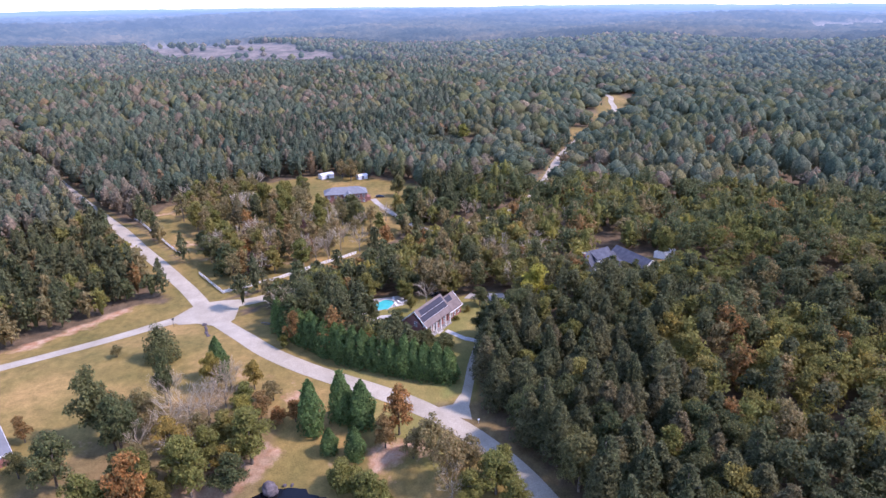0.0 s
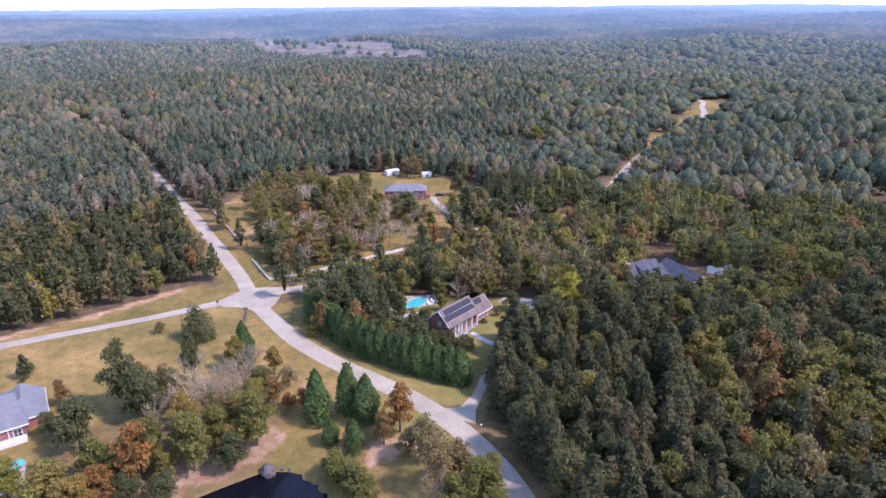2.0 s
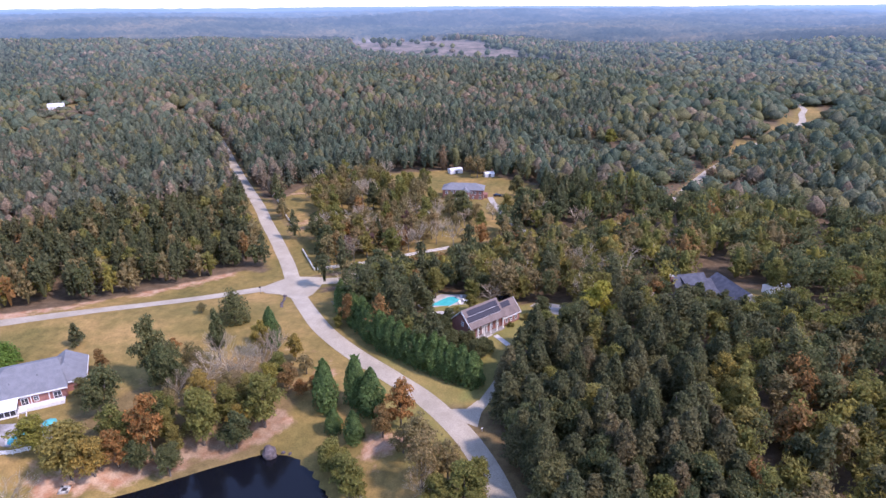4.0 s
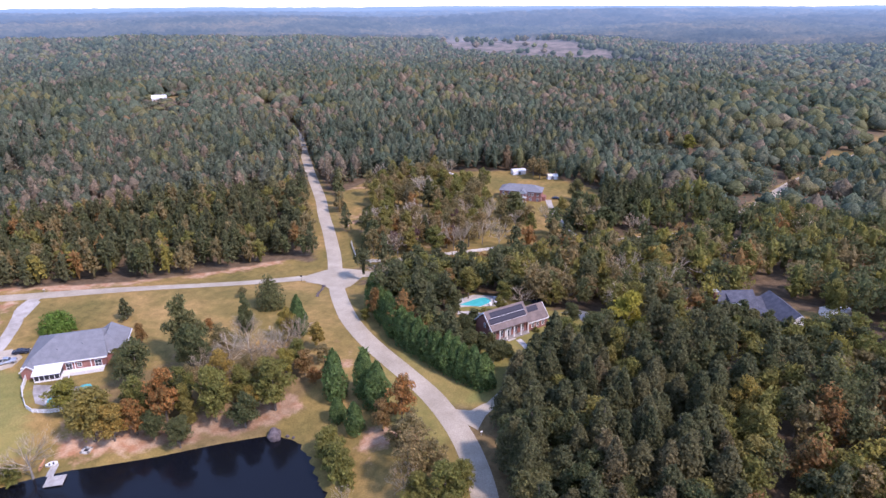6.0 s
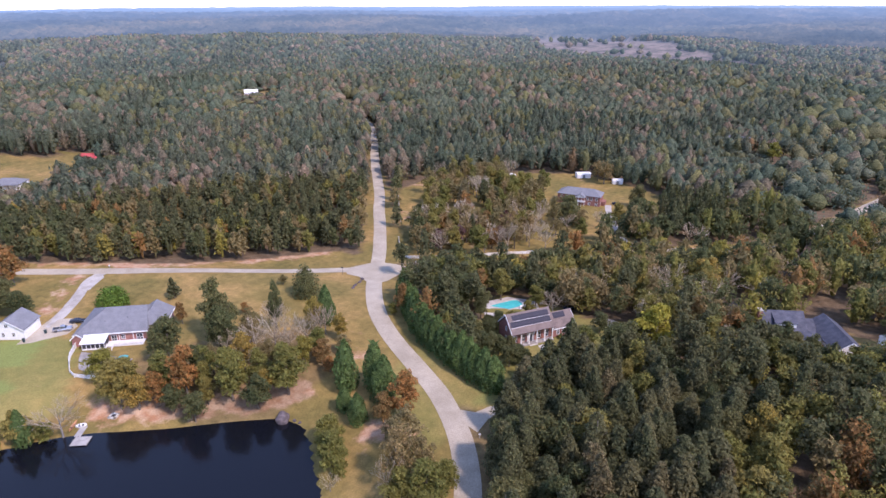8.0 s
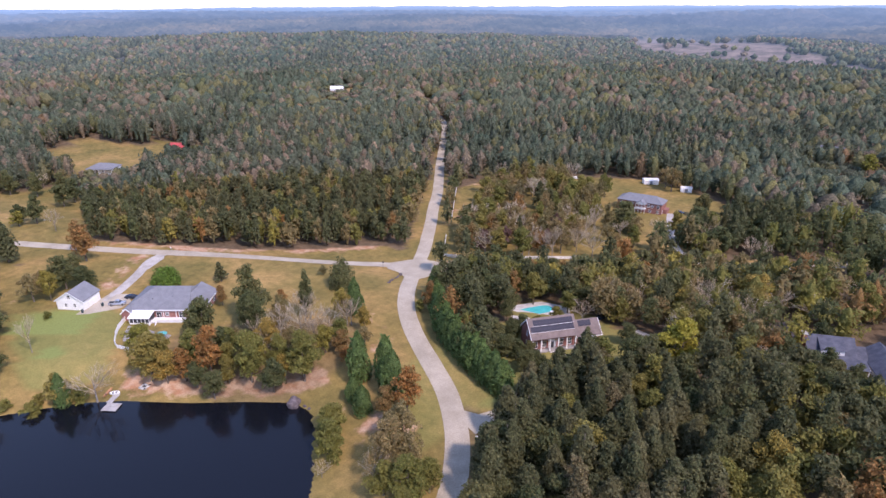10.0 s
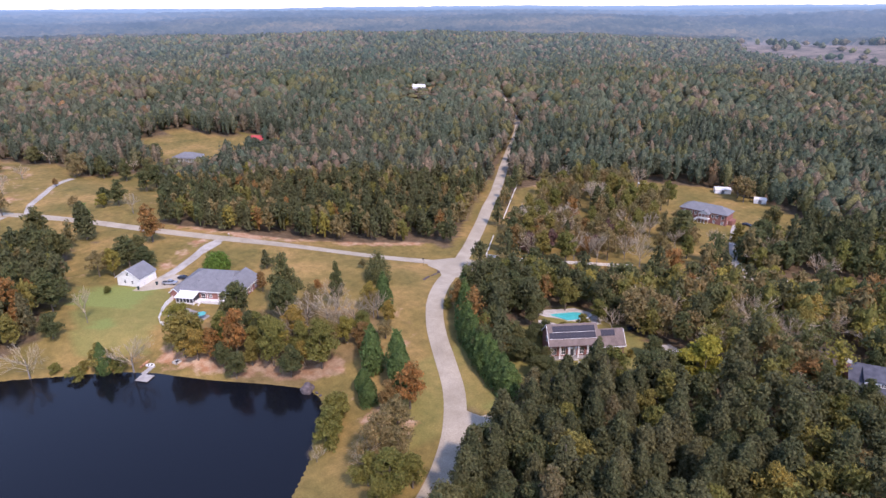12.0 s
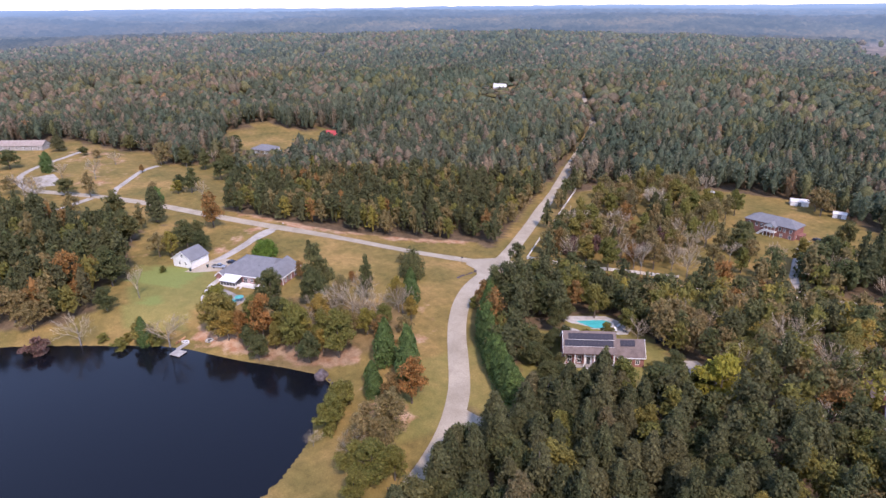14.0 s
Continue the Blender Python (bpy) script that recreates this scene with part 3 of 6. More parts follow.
def crown(kind, n, seed):
    """Centres and facings of the leafy sprays of a crown in a unit box: radius 1, height 1."""
    r = np.random.default_rng(seed)
    if kind == "cypress":
        u = r.random(n) ** 0.8
        ang = r.uniform(0, 2 * np.pi, n)
        rad = np.minimum(1, 1.5 * (1 - u) ** 0.7) * (0.88 + 0.12 * np.sin(3 * ang + 9 * u + seed)) * r.uniform(0.84, 1.06, n)
        cen = np.column_stack([rad * np.cos(ang), rad * np.sin(ang), 0.02 + 0.97 * u])
        nor = np.column_stack([np.cos(ang), np.sin(ang), np.full(n, 0.35)]) + r.normal(0, 0.38, (n, 3))
        return cen, nor
    if kind == "dome":
        d = r.normal(size=(n, 3))
        d[:, 2] = np.abs(d[:, 2])
        d /= np.linalg.norm(d, axis=1)[:, None]
        lump = 1 + 0.10 * np.sin(5 * d[:, 0] + seed) * np.sin(5 * d[:, 1] + 2 * seed) + 0.06 * np.sin(11 * d[:, 2] + 7 * d[:, 0])
        cen = d * (lump * r.uniform(0.80, 1.04, n))[:, None] * [1, 1, 0.95] + [0, 0, 0.03]
        return cen, d * [1, 1, 1] + [0, 0, 0.3] + r.normal(0, 0.5, (n, 3))
    if kind == "pine":
        m = n // 2
        u = r.random(m) ** 1.12
        ang = r.uniform(0, 2 * np.pi, m)
        rad = np.minimum(1, 1.24 * (1 - u) ** 0.64) * (1 + 0.12 * np.sin(40 * u + 2 * np.sin(ang + seed))) * (0.90 + 0.13 * np.sin(3 * ang + 5 * u + seed)) * r.uniform(0.72, 1.06, m)
        cone = np.column_stack([rad * np.cos(ang), rad * np.sin(ang), 0.16 + 0.82 * u])
        cone_n = np.column_stack([np.cos(ang), np.sin(ang), np.full(m, 0.6)]) + r.normal(0, 0.42, (m, 3))
        n -= m
    k = {"stand": 15, "pine": 36, "hard": 17, "shrub": 11, "spruce": 16}[kind]
    lob = []
    for i in range(k):
        u = (i + 0.5) / k
        ang = i * 2.4 + r.uniform(-0.5, 0.5)
        if kind == "pine":
            rad = 0.92 * (1 - u) ** 0.55 * r.uniform(0.45, 1.08)
            lob.append((rad * np.cos(ang), rad * np.sin(ang), 0.24 + 0.70 * u + r.uniform(-0.02, 0.02), r.uniform(0.17, 0.30) * (1.15 - 0.5 * u), r.uniform(0.045, 0.075)))
        elif kind == "stand":
            rad = 0.70 * (1 - u ** 1.6) ** 0.5 * r.uniform(0.55, 1.1)
            lob.append((rad * np.cos(ang), rad * np.sin(ang), 0.48 + 0.42 * u, r.uniform(0.28, 0.46), r.uniform(0.07, 0.11)))
        elif kind == "spruce":
            rad = 0.85 * (1 - u) * r.uniform(0.8, 1.05)
            lob.append((rad * np.cos(ang), rad * np.sin(ang), 0.10 + 0.80 * u, 0.18 + 0.25 * (1 - u), 0.07))
        else:
            base = 0.16 if kind == "hard" else 0.03
            rad = 0.72 * np.sqrt(max(0.04, 1 - (2 * u - 0.7) ** 2 / 1.55)) * r.uniform(0.40, 1.14)
            lob.append((rad * np.cos(ang), rad * np.sin(ang), base + 0.10 + (0.78 - base) * u * r.uniform(0.82, 1.12), r.uniform(0.20, 0.44), r.uniform(0.08, 0.15)))
    lob = np.array(lob)
    lob[:, :2] *= r.uniform(0.82, 1.12, 2)
    lob[:, :2] += np.outer(lob[:, 2] - 0.5, r.uniform(-0.35, 0.35, 2))
    if kind == "pine":
        lob = np.vstack([lob, [0, 0, 0.95, 0.12, 0.05]])
    pick = r.choice(len(lob), n, p=lob[:, 3] ** 1.5 / (lob[:, 3] ** 1.5).sum())
    d = r.normal(size=(n, 3))
    d[:, 2] = np.where(d[:, 2] < -0.35, -d[:, 2], d[:, 2])
    d /= np.linalg.norm(d, axis=1)[:, None]
    q = lob[pick]
    shell = r.uniform(0.52, 1.13, n)[:, None]
    cen = q[:, :3] + d * shell * np.column_stack([q[:, 3], q[:, 3], q[:, 4]])
    nor = d * [1, 1, 1.1] + [0, 0, 0.35] + r.normal(0, 0.85, (n, 3))
    if kind == "pine":
        cen, nor = np.concatenate([cen, cone]), np.concatenate([nor, cone_n])
    return cen, nor


def crown_mesh(name, kind, n, size, seed, rad, h, mat, inner=0.72):
    r = np.random.default_rng(seed + 50)
    cen, nor = crown(kind, n, seed)
    S = np.array([rad, rad, h])
    sel = r.integers(0, n, n // 9)
    mid = cen[sel] * [0.55, 0.55, 0.92] * S
    q = np.concatenate([clumps(cen * S, nor, size, r), clumps(mid, nor[sel] + r.normal(0, 0.5, (len(sel), 3)), size * 2.4 * inner / 0.7, r)])
    return mesh_from(name, q.reshape(-1, 3), np.arange(len(q) * 3).reshape(-1, 3), mat)


def tube(path, radii, seg=5):
    """Tapered limb along path; verts and quads."""
    v, f = [], []
    for i, (p, r) in enumerate(zip(path, radii)):
        t = np.array(path[min(i + 1, len(path) - 1)]) - np.array(path[max(i - 1, 0)])
        t /= np.linalg.norm(t)
        a = np.cross(t, [0.31, 0.9, 0.2])
        a /= np.linalg.norm(a)
        b = np.cross(t, a)
        for k in range(seg):
            w = 2 * np.pi * k / seg
            v.append(np.array(p) + r * (np.cos(w) * a + np.sin(w) * b))
    for i in range(len(path) - 1):
        for k in range(seg):
            f.append((i * seg + k, i * seg + (k + 1) % seg, (i + 1) * seg + (k + 1) % seg, (i + 1) * seg + k))
    return np.array(v), np.array(f)


def limbs(name, h, rad, seed, mat, top=0.9, count=7, spread=0.75, thick=0.02):
    """A trunk with its limbs."""
    r = np.random.default_rng(seed)
    vs, fs, n = [], [], 0
    bend = r.normal(0, 0.02 * h, 2)
    trunk = [(bend[0] * u * u, bend[1] * u * u, -0.3 + u * (h * top + 0.3)) for u in np.linspace(0, 1, 6)]
    todo = [(trunk, [h * thick * (1.25 - 1.05 * u) for u in np.linspace(0, 1, 6)])]
    for i in range(count):
        u = 0.28 + 0.55 * (i + r.random()) / count
        ang = i * 2.4 + r.uniform(-0.4, 0.4)
        s = np.array([bend[0] * u * u, bend[1] * u * u, u * h * top])
        L = spread * rad * (1.15 - 0.6 * u)
        e = s + [L * np.cos(ang), L * np.sin(ang), 0.10 * h + 0.25 * L]
        m = (s + e) / 2 + [0, 0, -0.05 * L]
        todo.append(([tuple(s), tuple(m), tuple(e)], [h * thick * 0.42 * (1.1 - u), h * thick * 0.3 * (1.1 - u), h * thick * 0.1]))
    for path, radii in todo:
        v, f = tube(path, radii)
        vs.append(v)
        fs.append(f + n)
        n += len(v)
    return mesh_from(name, np.concatenate(vs), np.concatenate(fs), mat)


def twigs(name, h, rad, seed, mat, stout=0.0075):
    """Leafless crown: forking branches down to fine twigs."""
    r = np.random.default_rng(seed)
    vs, fs, n = [], [], 0

    def grow(s, d, L, w, depth):
        nonlocal n
        e = s + d * L
        m = (s + e) / 2 + r.normal(0, 0.06 * L, 3)
        v, f = tube([tuple(s), tuple(m), tuple(e)], [w, w * 0.8, w * 0.55], 3) if depth else tube([tuple(s), tuple(e)], [w, w * 0.6], 3)
        vs.append(v)
        fs.append(f + n)
        n += len(v)
        if depth:
            for _ in range(4 if depth > 1 else 3):
                nd = d + r.normal(0, 0.36, 3) + [0, 0, 0.16]
                grow(s + (e - s) * r.uniform(0.55, 1), nd / np.linalg.norm(nd), L * r.uniform(0.55, 0.75), w * 0.55, depth - 1)

    for i in range(8):
        ang = i * 2.4
        u = r.uniform(0.22, 0.5)
        d = np.array([np.cos(ang) * rad / h * 1.25, np.sin(ang) * rad / h * 1.25, 0.75])
        grow(np.array([0, 0, u * h]), d / np.linalg.norm(d), 0.30 * h, stout * h, 3)
    v = np.concatenate(vs)
    v[:, :2] *= rad / max(1e-3, np.percentile(np.abs(v[:, :2]), 97))
    v[:, 2] *= np.where(v[:, 2] > 0, h / v[:, 2].max(), 1)
    return mesh_from(name, v, np.concatenate(fs), mat)


# kinds: crown shape, quads, quad size, reference radius and height, foliage, label
KINDS = {
    "pine_tree": ("pine", 3300, 0.40, 3.6, 16.0, "pine", "tall dark green loblolly pine with a ragged crown"),
    "oak_tree": ("hard", 3300, 0.40, 5.2, 14.0, "green", "broad dark green oak with a rounded crown"),
    "olive_tree": ("hard", 3000, 0.39, 4.8, 14.0, "olive", "olive green hardwood turning in autumn"),
    "yellow_tree": ("hard", 2800, 0.39, 4.6, 13.0, "yellow", "hardwood with yellow autumn leaves"),
    "rust_tree": ("hard", 2200, 0.40, 4.4, 13.0, "rust", "hardwood with thin rust-coloured autumn leaves"),
    "brown_tree": ("hard", 1700, 0.37, 4.6, 13.0, "brown", "half-bare hardwood with dull brown leaves"),
    "cypress_tree": ("cypress", 2300, 0.40, 3.0, 12.0, "cypress", "dense dark green pointed cypress"),
    "spruce_tree": ("spruce", 900, 0.36, 2.6, 8.0, "pine", "small bluish green conical spruce on a lawn"),
    "shrub": ("shrub", 900, 0.36, 3.0, 4.5, "olive", "rounded grey-green shrub with loose branches"),
    "plum_shrub": ("shrub", 900, 0.36, 3.0, 4.5, "plum", "purple-leaved ornamental plum shrub by the water"),
    "lime_tree": ("hard", 2400, 0.45, 5.0, 14.0, "lime", "bright yellow-green tree standing out of the dark woods"),
    "round_tree": ("dome", 2300, 0.42, 4.6, 11.0, "green", "dense dark green round-crowned tree on a lawn"),
    "holly_bush": ("dome", 1900, 0.32, 3.6, 4.5, "holly", "large clipped bright green rounded bush"),
}
PROTO = {}
for ki, (kind, (shape, n, size, rad, h, hue, label)) in enumerate(KINDS.items()):
    PROTO[kind] = [(crown_mesh(kind + "_crown", shape, n, size, 10 * ki + j, rad, h, LEAF[hue], {"brown": 0.45, "rust": 0.5, "cypress": 0.9}.get(hue, 0.7)),
                    limbs(kind + "_trunk", h, rad, 10 * ki + j, BARK, 0.93 if shape in ("pine", "spruce", "cypress") else 0.7, 5 if shape != "hard" else 7)) for j in range(4)]
PROTO["bare_tree"] = [(twigs("bare_crown", 11.0, 5.0, 900 + j, LEAF["bare"]), limbs("bare_trunk", 11.0, 5.0, 900 + j, GREYBARK, 0.62, 4, 0.5, 0.016)) for j in range(4)]
FAR_BARE = [(twigs("bare_crown", 11.0, 5.0, 900 + j, LEAF["bare"], 0.0105), PROTO["bare_tree"][j][1]) for j in range(4)]
KINDS["bare_tree"] = ("bare", 0, 0, 5.0, 11.0, "bare", "leafless grey tree with fine branching twigs")
FAR_PROTO = {"bare_tree": FAR_BARE}
for ki, (kind, (shape, n, size, rad, h, hue, label)) in enumerate(KINDS.items()):
    if shape != "bare":
        FAR_PROTO[kind] = [(crown_mesh(kind + "_crown", shape, int(n * 0.42), size * 1.5, 10 * ki + j, rad, h, LEAF[hue], {"brown": 0.45, "rust": 0.5, "cypress": 0.9}.get(hue, 0.7)), PROTO[kind][j][1]) for j in range(4)]
serial = 0


def plant(kind, spots, group="", label="", grow=1.1):
    """Trees of one kind at (x, y, height, crown width)."""
    global serial
    rad, h, lab = KINDS[kind][3], KINDS[kind][4], label or KINDS[kind][6]
    slim = 0.93 if KINDS[kind][0] == "hard" and grow > 1 else 1.0
    for x, y, th, w in spots:
        w *= slim
        serial += 1
        r = np.random.default_rng(serial)
        cr, tr = (FAR_PROTO if kind in FAR_PROTO and math.hypot(x - 60, y - 40) > 225 else PROTO)[kind][r.integers(4)]
        ob = new(kind)
        ob.matrix_world = pose(x, y, land1(x, y) - 0.05, 0, 0, r.uniform(0, 360)) @ Matrix.Diagonal((w / 2 / rad * grow, w / 2 / rad * grow, th / h * grow, 1))
        tagged(ob, lab, "shrub" if "shrub" in kind or "bush" in kind else "tree", group)
        share("crown", cr, ob)
        share("trunk", tr, ob)


# lawn by the pond and the house west of the main road
LAWN = "trees on the lawn above the pond"
plant("oak_tree", [(-86, 126, 18.5, 12.5), (-81, 122, 13, 8), (-87.5, 109, 13.5, 10.5), (-71, 108, 11, 8), (-59, 98, 9, 6.5), (-50, 111, 9.5, 9.5), (-98, 112, 7, 6)], LAWN)
plant("round_tree", [(-87, 163, 10.5, 8.8)], LAWN, "dark reddish green round-crowned tree on the lawn")
plant("oak_tree", [(-76, 140, 15.5, 6.5)], LAWN, "tall narrow dark olive tree on the lawn")
plant("cypress_tree", [(-66, 152.5, 12.5, 6.0)], LAWN, "tall dark green cedar on the lawn")
plant("yellow_tree", [(-92.5, 92, 9.5, 9.5), (-66, 147, 11.5, 6), (-54.5, 147, 9, 5), (-75, 92, 10, 9), (-61, 99, 6, 5)], LAWN)
plant("olive_tree", [(-79, 89.5, 13.5, 12), (-84, 94, 9, 9)], LAWN)
plant("bare_tree", [(-66, 131, 11.5, 13), (-62, 133, 10, 10), (-61, 147, 9, 8.5), (-64, 118, 8, 7.5), (-74, 120, 9, 7)], LAWN)
plant("olive_tree", [(-47.5, 119.5, 14.5, 11.5), (-58, 109, 15.5, 10.5), (-54, 137, 8, 7), (-73, 101, 9, 8)], LAWN)
plant("rust_tree", [(-67, 101.5, 15.5, 10), (-72, 96, 10, 8), (-104.5, 124.5, 7, 4.5), (-49, 134, 7, 7), (-44, 132, 5, 5), (-93, 141, 4, 4)], LAWN)
plant("brown_tree", [(-79, 132, 10, 8), (-55, 127, 8, 7), (-61, 125, 8, 7), (-48, 142, 6, 6), (-70, 112, 10, 7), (-57, 118, 7, 6), (-102, 165, 4, 4.5)], LAWN)
plant("olive_tree", [(-76, 101, 10.5, 9), (-70.5, 110, 9.5, 8), (-57, 117.5, 10, 8.5), (-55, 124, 9, 8)], LAWN)
plant("yellow_tree", [(-61, 112, 11.5, 8.5), (-52, 116, 8, 6.5)], LAWN)
plant("olive_tree", [(-66, 106, 9, 7), (-62, 104, 8, 6)], LAWN)
plant("oak_tree", [(-79.5, 122, 14, 10.5), (-67, 97, 8, 7)], LAWN)
plant("brown_tree", [(-74, 128, 10, 8)], LAWN)
plant("yellow_tree", [(-66, 120, 10, 8), (-53, 131, 9, 7)], LAWN)
plant("bare_tree", [(-59, 137, 11, 10), (-74, 138, 11, 8), (-62, 146, 10, 8), (-68, 125, 11, 9)], LAWN)
plant("spruce_tree", [(-124, 134, 8, 5.6)], LAWN)
plant("holly_bush", [(-137, 118.5, 6.4, 10)], LAWN)
# bank between the pond and the road
BANK = "trees on the bank beside the road"
plant("cypress_tree", [(-35, 129.5, 14, 6.6), (-28, 133.5, 13.5, 6.6), (-22.5, 131, 12.5, 7), (-29.5, 123, 6.5, 4.4), (-23, 121, 8, 5)], BANK)
plant("rust_tree", [(-13, 127.5, 13, 9), (-16, 123, 8, 7), (-40, 133, 6, 5)], BANK)
plant("brown_tree", [(-4, 118, 12, 9.5), (-1, 110, 13.5, 9.5), (4, 113, 11, 8), (-9, 119, 8, 7)], BANK)
plant("olive_tree", [(9.5, 107.5, 10.5, 10), (11, 112, 9, 7), (4, 105, 8, 8), (13, 102, 8, 7)], BANK)
plant("olive_tree", [(-18.5, 107, 8, 8.5), (-25, 112, 7, 8.5)], "shrubs along the shore", "grey-olive small tree leaning over the water")
plant("shrub", [(-23, 111, 6.5, 7.8), (-16.5, 105, 7.5, 7), (-19, 108, 5.5, 6), (-27, 113, 3, 4)], "shrubs along the shore")
plant("bare_tree", [(-12.5, 100.5, 4.2, 4.5), (0, 106, 9, 6)], BANK)
# far shore and garage
SHORE = "trees round the pond's far shore"
plant("shrub", [(-87.5, 67.5, 8.5, 8), (-88.5, 61, 3.6, 6), (-84, 72, 4.5, 6), (-91, 63.5, 3, 4), (-95, 56.5, 3, 4)], SHORE)
plant("bare_tree", [(-81, 75, 10.5, 13), (-96, 50, 10.5, 12), (-117, 69, 12.5, 5.5)], SHORE)
plant("plum_shrub", [(-97, 38.5, 6.4, 8.6)], SHORE)
plant("oak_tree", [(-133.5, 61, 14, 13), (-112.5, 58.5, 8.5, 8.5), (-119, 43, 9.5, 11), (-159, 91, 12, 14), (-153, 96, 9, 8), (-166, 96, 10, 9)], SHORE)
plant("cypress_tree", [(-86, 68, 9.5, 4.5)], SHORE, "slim dark green cedar by the shore")
plant("rust_tree", [(-128, 49, 16, 13), (-183, 105.5, 15, 11), (-121, 50, 9, 8)], SHORE)
plant("yellow_tree", [(-152, 84, 11, 6.5)], SHORE)
plant("brown_tree", [(-156, 79.5, 10, 8.5), (-120, 31, 13, 12), (-113, 36, 10, 9), (-163, 84, 8, 7)], SHORE)
plant("shrub", [(-138, 79, 2.6, 3.4)], SHORE)
# beyond the west road
FIELD = "trees in the western fields"
plant("pine_tree", [(-205, 83, 16.5, 9.5), (-410, 36, 12, 10)], FIELD)
plant("bare_tree", [(-290, 27, 11, 14), (-309, 58, 12, 8), (-322, 40, 10, 9), (-270, 30, 10, 10), (-344, 70, 9, 8)], FIELD)
plant("brown_tree", [(-268, 55, 13, 9), (-372, 60, 6, 8)], FIELD)
plant("oak_tree", [(-385, 52, 6, 9), (-332, 112, 13, 11), (-318, 122, 13, 11), (-311, 134, 12, 11)], FIELD)
plant("brown_tree", [(-346, 100, 14, 14), (-354, 105, 13, 12), (-338, 97, 12, 11)], FIELD, "pale half-bare hardwood at the edge of the field")
plant("brown_tree", [(-262, 86, 6, 6), (-322, 138, 12, 10), (-347, 112, 11, 9), (-366, 116, 13, 10)], FIELD)
plant("rust_tree", [(-197, 107, 13, 7.5), (-313, 84, 5, 4), (-356, 122, 12, 9)], FIELD)
plant("oak_tree", [(-250, 105, 13, 10), (-257, 100, 9, 8), (-284, 126, 12, 11), (-290, 133, 13, 10), (-222, 66, 13, 13), (-362, 151, 12, 10), (-346, 146, 12, 10), (-353, 140, 11, 10), (-400, 82, 11, 12)], FIELD)
plant("cypress_tree", [(-235, 86, 9, 6.5)], FIELD, "bushy dark cedar beside the road")
plant("yellow_tree", [(-252, 98, 7, 7), (-272, 142, 11, 6)], FIELD)
plant("bare_tree", [(-232, 108, 11, 7), (-352, 105, 12, 10), (-364, 106, 12, 11), (-374, 105, 11, 10), (-345, 106, 9, 8), (-341, 122, 8, 8), (-336, 130, 8, 7), (-358, 148, 11, 9), (-398, 90, 10, 9)], FIELD)
plant("oak_tree", [(-365, 10, 12, 14), (-280, 44, 9, 12), (-176, 63, 15, 13), (-181, 70, 13, 10), (-196, 56, 12, 12), (-174, 30, 12, 12), (-137, 62, 11, 12)], FIELD)
plant("cypress_tree", [(-344, 32, 12, 8)], FIELD, "dark cedar on the field")
plant("brown_tree", [(-274, 55, 13, 7), (-234, 47, 12, 10), (-296, 16, 10, 9), (-246, 34, 8, 8)], FIELD)
plant("bare_tree", [(-286, 23, 13, 11), (-252, 30, 9, 9)], FIELD)
# hedge of cypress along the road and the garden behind it
hedge = []
for i in range(19):
    u = i / 18
    hedge.append((-56 + 54.5 * u + rng.uniform(-0.5, 0.5), 180 - 28.5 * u - 5.0 * math.sin(u * 3.1) + rng.uniform(-0.6, 0.6), rng.uniform(9.5, 12), rng.uniform(5.6, 6.8)))
plant("cypress_tree", hedge, "cypress hedge along the road", "dense dark green cypress in a tall roadside hedge")
GARDEN = "trees round the brick house"
plant("bare_tree", [(-54.5, 184, 14, 9), (-9, 203, 8, 8)], GARDEN)
plant("bare_tree", [(-52, 187, 13, 9), (17.5, 237, 15, 12), (34, 232, 13, 11), (30, 236, 12, 9)], GARDEN)
plant("yellow_tree", [(28, 253, 14, 12), (10, 495, 13, 11)], "", "hardwood with yellow-gold autumn leaves in the woods")
plant("rust_tree", [(-49, 171.5, 11, 6.3)], GARDEN)
plant("oak_tree", [(-14, 166, 7, 8), (-21, 172, 7, 8.5), (-18, 181, 6, 7), (10, 198, 7, 7), (25, 183, 13, 11), (-26, 184, 9.5, 6.5), (-38, 187, 14, 13), (-30, 191, 8, 7), (-21, 180, 4.5, 5), (-9.5, 168, 6, 6), (-3.5, 164, 7, 6.5), (-34, 214, 12, 9), (-14, 213, 9, 8), (-5, 214, 10, 8)], GARDEN)
plant("oak_tree", [(-1.6, 167, 6, 6), (21, 186, 12, 9), (24, 194, 11, 8), (-17.5, 176, 6, 6), (-12, 167, 7, 7)], GARDEN)
plant("olive_tree", [(-48, 193, 14, 12), (-41, 198, 13, 10), (-45, 183, 12, 9), (-30, 204, 12, 9)], GARDEN, "olive green hardwood behind the cypress hedge")
plant("oak_tree", [(21, 179, 14.5, 9), (14, 163, 12, 8), (10.5, 155, 12.5, 9), (11.5, 160.5, 12, 9), (10, 177, 10.5, 8), (-7, 171, 5, 5.5)], GARDEN)
plant("pine_tree", [(9.5, 149, 14, 8), (12, 167, 13, 8)], GARDEN)
plant("olive_tree", [(15.5, 173, 14, 9), (-14, 195, 6, 5), (-17, 206, 8, 7)], GARDEN)
plant("shrub", [(-1, 170, 3, 4), (1.5, 187.5, 1.6, 2.4), (5.5, 193.5, 2.6, 2.6), (-52, 169.5, 4.5, 3.8), (-18, 190, 3, 4)], GARDEN)
